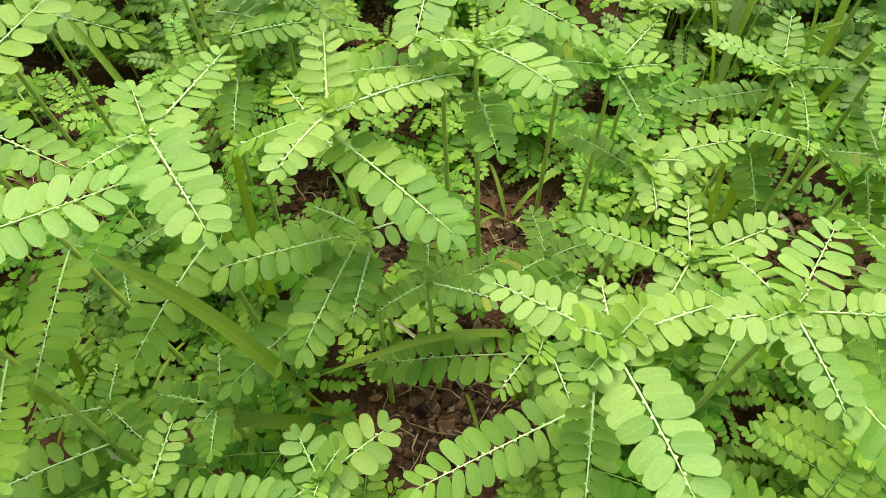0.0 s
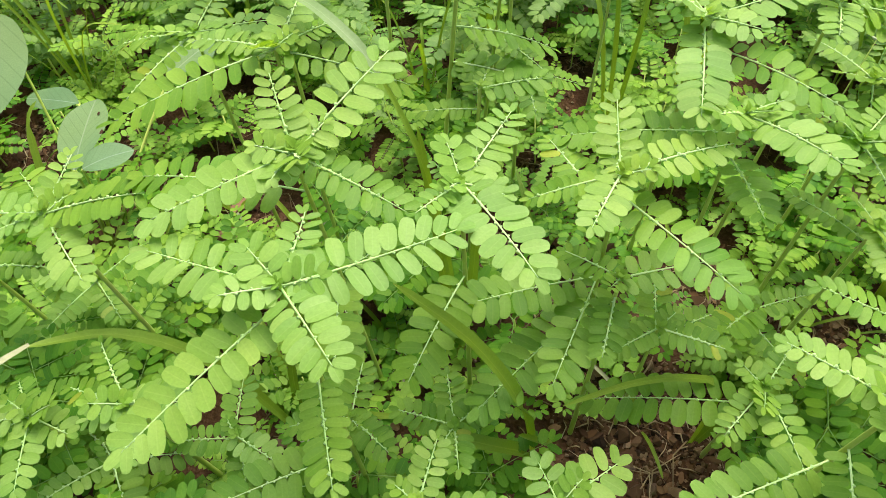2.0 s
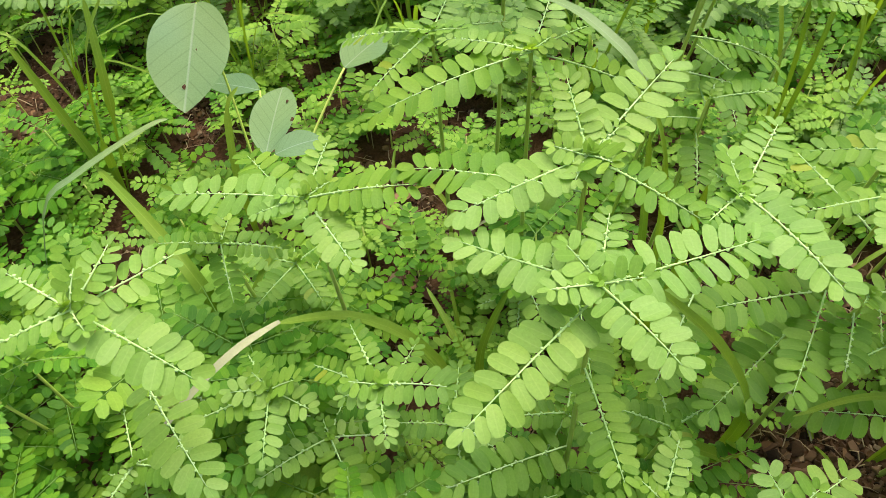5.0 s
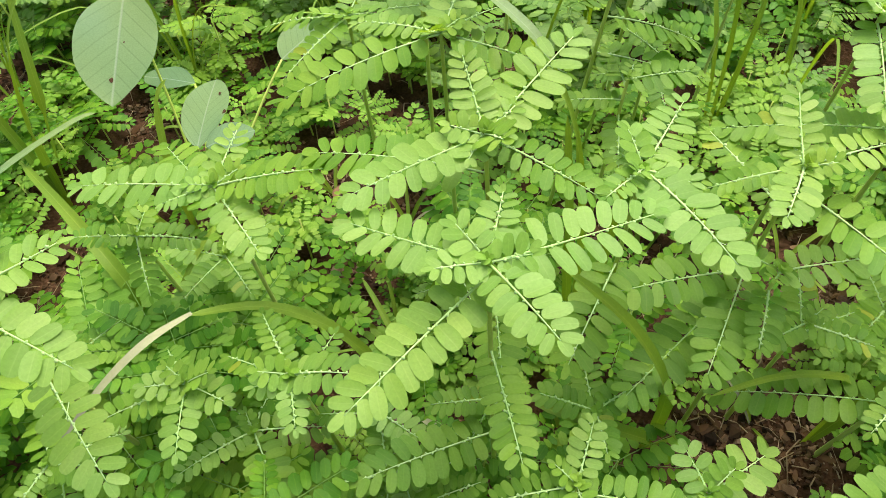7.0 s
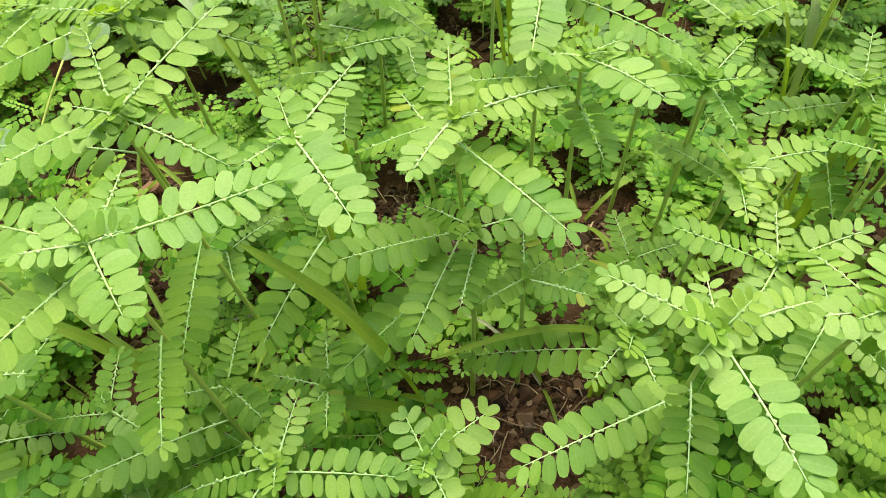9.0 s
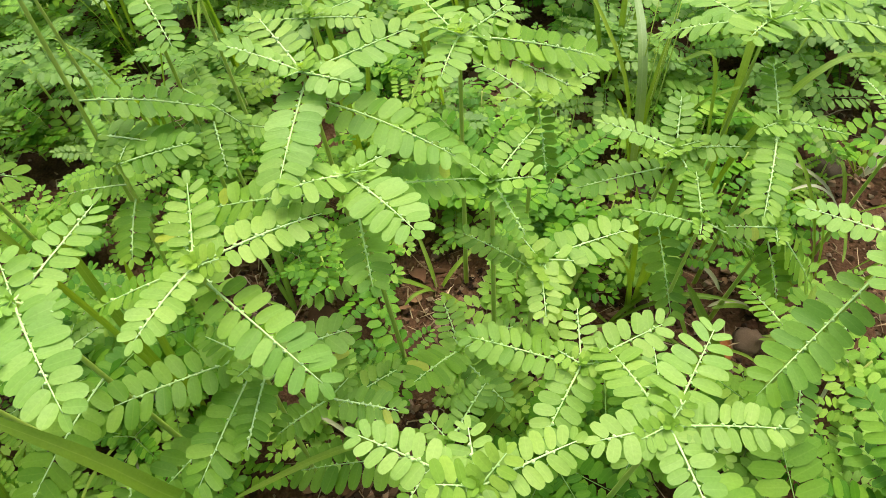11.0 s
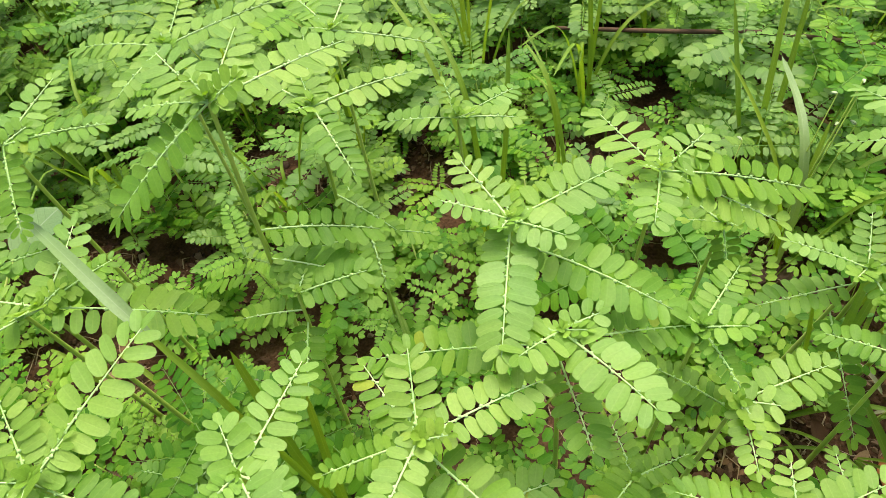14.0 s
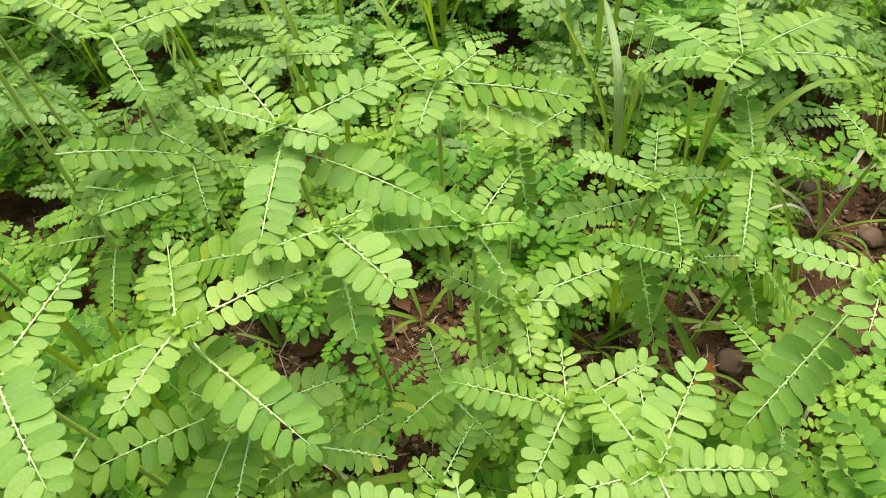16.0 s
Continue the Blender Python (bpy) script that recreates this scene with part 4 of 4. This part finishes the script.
# ---- grasses ----
BRIGHT = "tuft of bright green grass with broad flat blades"
DULL = "tuft of dull green grass among feathery weeds"
grass([
    (((-0.195, 0.190, 0.0), (-0.222, 0.190, 0.100), (-0.258, 0.186, 0.138), (-0.290, 0.166, 0.156)), 0.0068, BLADE),
    (((-0.288, 0.168, 0.1558), (-0.302, 0.150, 0.157), (-0.318, 0.130, 0.148), (-0.338, 0.105, 0.128)), 0.0042, STRAW),
    (((-0.196, 0.192, 0.0), (-0.200, 0.215, 0.06), (-0.188, 0.240, 0.10)), 0.005, BLADE),
    (((-0.194, 0.191, 0.0), (-0.225, 0.205, 0.05), (-0.262, 0.222, 0.075)), 0.005, BLADE),
    (((-0.193, 0.189, 0.0), (-0.165, 0.192, 0.045), (-0.130, 0.190, 0.06)), 0.005, BLADE),
    (((-0.194, 0.188, 0.0), (-0.185, 0.175, 0.045), (-0.160, 0.160, 0.055)), 0.004, STRAW),
    (((-0.197, 0.190, 0.0), (-0.215, 0.225, 0.04), (-0.245, 0.262, 0.05)), 0.0045, BLADE)], "tuft of arching green grass with one withered straw-coloured blade tip")
grass([
    (((-0.055, 0.197, 0.0), (-0.0655, 0.180, 0.1146), (-0.0894, 0.186, 0.165), (-0.1234, 0.1965, 0.190)), 0.0075, BLADE),
    (((-0.056, 0.196, 0.0), (-0.060, 0.180, 0.055), (-0.085, 0.170, 0.090), (-0.126, 0.174, 0.096)), 0.0085, BLADE),
    (((-0.054, 0.197, 0.0), (-0.045, 0.188, 0.045), (-0.066, 0.178, 0.085)), 0.006, BLADE)], BRIGHT)
grass([
    (((0.040, 0.214, 0.0), (0.036, 0.214, 0.085), (0.014, 0.210, 0.104), (-0.014, 0.200, 0.112), (-0.048, 0.178, 0.128)), 0.0042, BLADE),
    (((0.042, 0.215, 0.0), (0.060, 0.225, 0.06), (0.085, 0.245, 0.08)), 0.007, BLADE)], BRIGHT)
grass([
    (((-0.335, 0.186, 0.0), (-0.362, 0.206, 0.098), (-0.405, 0.236, 0.116), (-0.470, 0.280, 0.108)), 0.0085, BLADE),
    (((-0.336, 0.187, 0.0), (-0.345, 0.215, 0.07), (-0.330, 0.255, 0.10)), 0.005, BLADE)], BRIGHT)
grass([
    (((-0.512, 0.322, 0.0), (-0.506, 0.328, 0.073), (-0.485, 0.336, 0.150), (-0.462, 0.352, 0.190)), 0.0085, BLADE),
    (((-0.514, 0.324, 0.0), (-0.535, 0.335, 0.080), (-0.560, 0.350, 0.140)), 0.007, BLADE),
    (((-0.515, 0.326, 0.0), (-0.500, 0.345, 0.090), (-0.510, 0.385, 0.160)), 0.0075, BLADE)], BRIGHT)
grass([
    (((-0.385, 0.298, 0.0), (-0.392, 0.312, 0.07), (-0.396, 0.335, 0.115), (-0.388, 0.345, 0.130)), 0.0055, BLADE),
    (((-0.397, 0.301, 0.0), (-0.430, 0.300, 0.055), (-0.441, 0.292, 0.080)), 0.006, BLADE)], BRIGHT)
grass([
    (((-0.530, 0.225, 0.0), (-0.500, 0.250, 0.090), (-0.474, 0.268, 0.112), (-0.441, 0.306, 0.121), (-0.430, 0.318, 0.120)), 0.0060, PALE_BLADE)], "single bent pale grey-green grass blade above bare soil")
grass([
    (((-0.108, 0.262, 0.0), (-0.111, 0.260, 0.110), (-0.122, 0.262, 0.195), (-0.140, 0.273, 0.236)), 0.0036, BLADE),
    (((-0.138, 0.272, 0.2335), (-0.152, 0.283, 0.242), (-0.178, 0.305, 0.244), (-0.214, 0.336, 0.228)), 0.0056, PALE_BLADE),
    (((-0.109, 0.263, 0.0), (-0.118, 0.272, 0.110), (-0.128, 0.290, 0.185)), 0.0055, BLADE),
    (((-0.107, 0.261, 0.0), (-0.098, 0.262, 0.100), (-0.096, 0.275, 0.170)), 0.0055, BLADE)], "tuft of grass with long pale green arching blades")
grass([
    (((0.188, 0.426, 0.0), (0.180, 0.427, 0.095), (0.179, 0.455, 0.135), (0.185, 0.520, 0.133)), 0.0062, PALE_BLADE),
    (((0.190, 0.428, 0.0), (0.178, 0.452, 0.085), (0.162, 0.480, 0.122), (0.144, 0.505, 0.148)), 0.0030, BLADE),
    (((0.187, 0.427, 0.0), (0.192, 0.445, 0.080), (0.205, 0.470, 0.120)), 0.0036, BLADE),
    (((0.189, 0.425, 0.0), (0.172, 0.420, 0.080), (0.160, 0.415, 0.115)), 0.0036, BLADE),
    (((0.189, 0.427, 0.0), (0.210, 0.415, 0.100), (0.235, 0.405, 0.130)), 0.0036, BLADE)], "tuft of green grass with one pale bent blade")
grass([
    (((0.170, 0.325, 0.0), (0.168, 0.322, 0.070), (0.172, 0.330, 0.115), (0.184, 0.352, 0.138)), 0.0044, BLADE),
    (((0.171, 0.326, 0.0), (0.176, 0.328, 0.070), (0.188, 0.342, 0.110), (0.205, 0.370, 0.132)), 0.0044, BLADE),
    (((0.168, 0.327, 0.0), (0.162, 0.330, 0.070), (0.157, 0.342, 0.118)), 0.0040, BLADE),
    (((0.169, 0.324, 0.0), (0.155, 0.318, 0.070), (0.135, 0.312, 0.100)), 0.005, BLADE),
    (((0.172, 0.325, 0.0), (0.195, 0.315, 0.04), (0.225, 0.305, 0.045)), 0.0025, BLADE)], BRIGHT)
grass([
    (((0.222, 0.252, 0.0), (0.214, 0.264, 0.020), (0.203, 0.284, 0.045), (0.190, 0.308, 0.066)), 0.0080, BLADE),
    (((0.223, 0.252, 0.0), (0.245, 0.270, 0.05), (0.262, 0.30, 0.07)), 0.006, BLADE)], BRIGHT)
grass([
    (((0.225, 0.385, 0.0), (0.230, 0.386, 0.075), (0.250, 0.392, 0.128), (0.282, 0.402, 0.150), (0.318, 0.408, 0.140)), 0.0046, BLADE),
    (((0.227, 0.386, 0.0), (0.235, 0.420, 0.130), (0.262, 0.480, 0.170), (0.305, 0.562, 0.150)), 0.0046, BLADE),
    (((0.226, 0.387, 0.0), (0.215, 0.400, 0.110), (0.208, 0.410, 0.150), (0.185, 0.400, 0.155)), 0.0036, BLADE)], BRIGHT)
grass([
    (((0.185, 0.500, 0.0), (0.186, 0.515, 0.070), (0.190, 0.545, 0.140), (0.205, 0.600, 0.210)), 0.0042, BLADE),
    (((0.187, 0.502, 0.0), (0.196, 0.520, 0.080), (0.212, 0.570, 0.170)), 0.004, BLADE),
    (((0.184, 0.503, 0.0), (0.170, 0.520, 0.080), (0.160, 0.560, 0.150)), 0.004, BLADE)], BRIGHT)
grass([
    (((-0.012, 0.455, 0.0), (-0.018, 0.465, 0.110), (-0.028, 0.490, 0.165), (-0.060, 0.560, 0.190)), 0.0036, BLADE),
    (((-0.014, 0.456, 0.0), (-0.026, 0.475, 0.100), (-0.050, 0.520, 0.160), (-0.090, 0.580, 0.190)), 0.0034, BLADE),
    (((-0.011, 0.457, 0.0), (0.000, 0.480, 0.100), (0.006, 0.520, 0.170)), 0.0036, BLADE)], BRIGHT)
for x, y, n, tall in ((-0.12, 0.56, 6, 0.20), (-0.02, 0.62, 6, 0.21), (0.07, 0.60, 6, 0.19), (0.14, 0.66, 6, 0.21), (0.28, 0.60, 6, 0.20), (-0.22, 0.60, 6, 0.2), (-0.32, 0.52, 6, 0.18),
                      (-0.45, 0.46, 7, 0.18), (-0.58, 0.40, 6, 0.18), (-0.50, 0.56, 6, 0.2), (0.33, 0.52, 6, 0.18), (0.40, 0.44, 6, 0.16), (-0.06, 0.74, 7, 0.22), (0.10, 0.78, 7, 0.22),
                      (0.27, 0.74, 7, 0.22), (-0.25, 0.76, 7, 0.22), (-0.42, 0.70, 7, 0.22), (0.05, 0.50, 4, 0.15), (-0.155, 0.47, 4, 0.17), (0.30, 0.33, 5, 0.13)):
    blades = []
    for k in range(n):
        a, lean = R.uniform(0, 2 * math.pi), R.uniform(0.03, 0.10)
        t = tall * R.uniform(0.5, 0.95)
        fx, fy = x + R.uniform(-0.006, 0.006), y + R.uniform(-0.006, 0.006)
        blades.append((((fx, fy, 0.0), (fx + 0.25 * lean * math.cos(a), fy + 0.25 * lean * math.sin(a), 0.55 * t), (fx + 0.6 * lean * math.cos(a), fy + 0.6 * lean * math.sin(a), 0.9 * t),
                        (fx + 1.2 * lean * math.cos(a), fy + 1.2 * lean * math.sin(a), t * R.uniform(0.85, 1.05))), R.uniform(0.0016, 0.0038), BLADE))
    grass(blades, DULL)

# thin grass sprouting from the bare patches
for x, y, n in ((-0.150, 0.262, 9), (-0.215, 0.236, 7), (0.012, 0.222, 4), (0.255, 0.318, 8), (0.205, 0.296, 6), (0.040, 0.350, 6), (-0.235, 0.345, 7), (-0.345, 0.470, 7), (-0.455, 0.262, 6),
                (-0.300, 0.365, 6), (-0.405, 0.405, 6), (0.105, 0.296, 5), (0.365, 0.430, 8), (0.340, 0.395, 8), (0.225, 0.362, 6), (-0.060, 0.338, 6), (0.155, 0.318, 5), (-0.560, 0.330, 7),
                (-0.335, 0.290, 6), (0.300, 0.285, 7), (0.190, 0.250, 5), (-0.270, 0.560, 7)):
    blades = []
    for k in range(n):
        a, long = R.uniform(0, 2 * math.pi), R.uniform(0.028, 0.062)
        c, s, t = math.cos(a), math.sin(a), long * R.uniform(0.4, 0.9)
        blades.append((((x, y, 0.0), (x + 0.35 * long * c, y + 0.35 * long * s, 0.6 * t), (x + 0.75 * long * c, y + 0.75 * long * s, 0.9 * t),
                        (x + long * 1.05 * c, y + long * 1.05 * s, t * R.uniform(0.6, 1.0))), R.uniform(0.0018, 0.0036), STRAW if R.random() < (0.08 if x < 0.15 else 0.3) else BLADE))
    grass(blades, "small tuft of thin grass sprouting from bare soil")

# ---- twig, stones, dead leaves, tiny flowers ----
v, f, u = tube([(0.05, 0.640, 0.078), (0.13, 0.618, 0.084), (0.21, 0.612, 0.080), (0.28, 0.588, 0.082), (0.345, 0.566, 0.076)], [0.0016, 0.0019, 0.002, 0.0017, 0.0012], 6)
tagged(new("twig", mesh_of("twig", v, f, [TWIG], u)), "thin reddish-brown twig caught among the weeds", "twig")
for k in range(26):
    a, b, r = R.choice(BARE)
    x, y, t = a + R.uniform(-r, r), b + R.uniform(-r, r), R.uniform(0, 2 * math.pi)
    s = R.uniform(0.012, 0.035)
    v, f, u = tube([(x, y, relief(x, y) + 0.002), (x + 0.5 * s * math.cos(t), y + 0.5 * s * math.sin(t), relief(x, y) + R.uniform(0.002, 0.008)), (x + s * math.cos(t + 0.2), y + s * math.sin(t + 0.2), relief(x, y) + 0.002)], [0.0006, 0.0006, 0.0004], 4)
    tagged(new("straw_piece", mesh_of("straw_piece", v, f, [R.choice((STRAW, TWIG, TWIG))], u)), "thin dry plant stalk lying on the soil", "straw", "dry stalks")

for x, y, s, text in ((0.178, 0.336, 0.008, "small pale quartz pebble on the soil"), (0.217, 0.385, 0.011, "pinkish rough pebble on bare soil"), (0.243, 0.300, 0.011, "flat brown stone half sunk in soil"),
                      (0.176, 0.436, 0.013, "grey-brown stone under the weeds"), (0.203, 0.432, 0.012, "grey-brown stone under the weeds"), (-0.578, 0.368, 0.014, "pale grey pebble between grass blades"),
                      (-0.087, 0.348, 0.010, "grey rounded pebble on bare soil"), (0.262, 0.667, 0.018, "grey rough stone behind the grass"), (0.395, 0.472, 0.011, "grey rough stone on bare soil"),
                      (0.345, 0.440, 0.012, "grey rough stone on bare soil"), (0.374, 0.386, 0.010, "grey rough stone on bare soil")):
    stone(x, y, s, text)
for k in range(60):
    a, b, r = R.choice(BARE)
    stone(a + R.uniform(-r, r), b + R.uniform(-r, r), R.uniform(0.002, 0.005), "tiny brown pebble on bare soil", 0.7)
for x, y, s, t, w in ((0.222, 0.282, 0.026, 70, 0.5), (0.146, 0.244, 0.018, 20, 0.6), (-0.615, 0.378, 0.03, 160, 0.6), (-0.30, 0.36, 0.022, 40, 0.6), (-0.285, 0.345, 0.02, 200, 0.55), (0.085, 0.335, 0.02, 300, 0.6),
                      (0.03, 0.355, 0.022, 120, 0.5), (-0.05, 0.33, 0.02, 10, 0.6), (0.11, 0.288, 0.02, 250, 0.6), (-0.40, 0.41, 0.024, 330, 0.6), (0.19, 0.30, 0.02, 100, 0.5), (-0.46, 0.26, 0.016, 60, 0.6),
                      (0.02, 0.235, 0.014, 210, 0.5), (-0.02, 0.222, 0.012, 80, 0.5), (0.25, 0.272, 0.02, 10, 0.6), (0.07, 0.55, 0.024, 40, 0.6)):
    dead_leaf(x, y, s, t, w)
RUST = "curled rust-orange dead leaf on bare soil by grass"
dead_leaf(0.216, 0.276, 0.026, 60, 0.45, 0.004, RUSTY, RUST)
dead_leaf(0.150, 0.250, 0.012, 20, 0.6, 0.004, RUSTY, RUST)


def tiny_flower(x, y, z):
    """A minute white flower on a hair-thin stalk."""
    plant = tagged(new("tiny_flower"), "minute white flower on a hair-thin green stalk", "flower", "tiny white flowers")
    plant.location = (x, y + 0.012, 0.0)
    v, f, u = tube([(0, 0, 0), (0.003, -0.004, z * 0.6), (0, -0.012, z)], [0.0006, 0.0005, 0.0003], 4)
    part("stalk", mesh_of("stalk", v, f, [STEM], u), plant)
    lean = R.uniform(0, 360)
    for k in range(3):
        v, f, u = blade_form(R, 0.42, 0.6, 0.8, 0.6, 0.05, 0, 7)
        part("petal", mesh_of("petal", v, f, [PETAL], u), plant, pose(0, -0.012, z, 0, 0, lean) @ pose(0, 0, 0, 120 * k, -R.uniform(0, 9), 0) @ Matrix.Diagonal((0.0036, 0.0036, 0.0036, 1)))



for x, y, z in ((0.178, 0.435, 0.177), (0.191, 0.437, 0.174), (0.197, 0.448, 0.174), (0.191, 0.427, 0.161), (0.183, 0.430, 0.160), (0.143, 0.449, 0.131)):
    tiny_flower(x, y, z)


# ---- the lower storey ----
def spread(n, box, gap, keep):
    """Scattered places with at least a gap between them."""
    got = []
    for _ in range(n * 60):
        x, y = R.uniform(box[0], box[1]), R.uniform(box[2], box[3])
        if keep(x, y) and all((x - a) ** 2 + (y - b) ** 2 > gap * gap for a, b in got):
            got.append((x, y))
            if len(got) == n:
                break
    return got


# middle weeds: their leaflets are single pieces too
for x, y in spread(10, (-0.40, 0.20, 0.07, 0.34), 0.07, lambda x, y: not bare(x, y, 0.03) and math.hypot(x - 0.01, y - 0.205) > 0.10):
    top = R.uniform(0.07, 0.115)
    turn = R.uniform(0, 360)
    rows = []
    for k in range(R.randint(5, 6)):
        turn += 137.5 + R.uniform(-15, 15)
        length, pairs = R.uniform(0.030, 0.044), R.randint(7, 10)
        rows.append((1.0 if k < 4 else R.uniform(0.5, 0.9), turn, R.uniform(-10, 22), length, pairs, length * R.uniform(1.8, 2.1) / pairs, 1 if R.random() < 0.25 else 0, R.uniform(-12, 12)))
    weed((x, y), (x + R.uniform(-0.012, 0.012), y + R.uniform(-0.012, 0.012), top), rows, label=LOWER, shoots=1)

for x, y in spread(230, (-0.72, 0.50, -0.02, 0.95), 0.038, lambda x, y: not bare(x, y, 0.014) and math.hypot(x + 0.41, y - 0.36) > 0.09):
    far = R.uniform(0.0, 0.04) if x < -0.42 else (-0.025 if y > 0.5 else 0.0)
    small_weed(x, y, min(far + R.uniform(0.05, 0.13), headroom(x, y)))

# more low weeds, past counting; the outer ones are paler, with haze in their colour
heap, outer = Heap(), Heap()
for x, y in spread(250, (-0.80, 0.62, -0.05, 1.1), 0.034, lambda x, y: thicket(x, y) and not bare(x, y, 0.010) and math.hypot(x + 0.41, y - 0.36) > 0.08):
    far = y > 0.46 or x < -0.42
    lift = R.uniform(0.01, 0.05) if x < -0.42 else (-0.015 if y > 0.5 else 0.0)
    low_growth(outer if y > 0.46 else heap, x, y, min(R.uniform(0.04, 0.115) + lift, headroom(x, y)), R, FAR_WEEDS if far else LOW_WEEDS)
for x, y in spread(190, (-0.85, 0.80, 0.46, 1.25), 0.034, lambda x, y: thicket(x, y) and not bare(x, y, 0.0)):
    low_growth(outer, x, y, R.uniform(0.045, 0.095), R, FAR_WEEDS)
tagged(new("low_weeds", heap.mesh("low_weeds", [LEAF_SHADED_J, RACHIS_LOW, FRESH_J, STEM])), "dense mass of low feathery green weeds", "weeds", kind="stuff")
tagged(new("outer_weeds", outer.mesh("outer_weeds", [HAZED_J, RACHIS_LOW, HAZED_FRESH_J, STEM])), "dense mass of green weeds behind, haze painted into their colour", "weeds", kind="stuff")

# seedlings close to the ground, past counting
heap = Heap()
for x, y in spread(1500, (-0.85, 0.75, -0.05, 1.2), 0.0135, lambda x, y: thicket(x, y) and (not bare(x, y, -0.004) or R.random() < 0.05)):
    z = relief(x, y)
    h0, slot = R.uniform(0.012, 0.055), 0 if R.random() < 0.5 else 2
    heap.add(*tube([(x, y, z - 0.002), (x + R.uniform(-0.004, 0.004), y, z + h0)], [0.0008, 0.0006], 4), slot=1)
    turn = R.uniform(0, 360)
    for k in range(R.randint(4, 6)):
        turn += 137.5
        length = R.uniform(0.018, 0.034)
        frame_m = branch_frame((x, y, z + h0 * R.uniform(0.7, 1)), turn, R.uniform(-5, 30), R.uniform(-15, 15))
        pairs = R.randint(5, 7)
        for m in leaflet_poses(R, length, 0.02, pairs, length * 1.9 / pairs, False):
            heap.add(*R.choice(SEED_FORMS), slot=slot, m=frame_m @ m)
tagged(new("seedlings", heap.mesh("seedlings", [LEAF_SHADED_J, STEM, FRESH_J])), "carpet of tiny green feathery seedlings over the soil", "seedlings", kind="stuff")
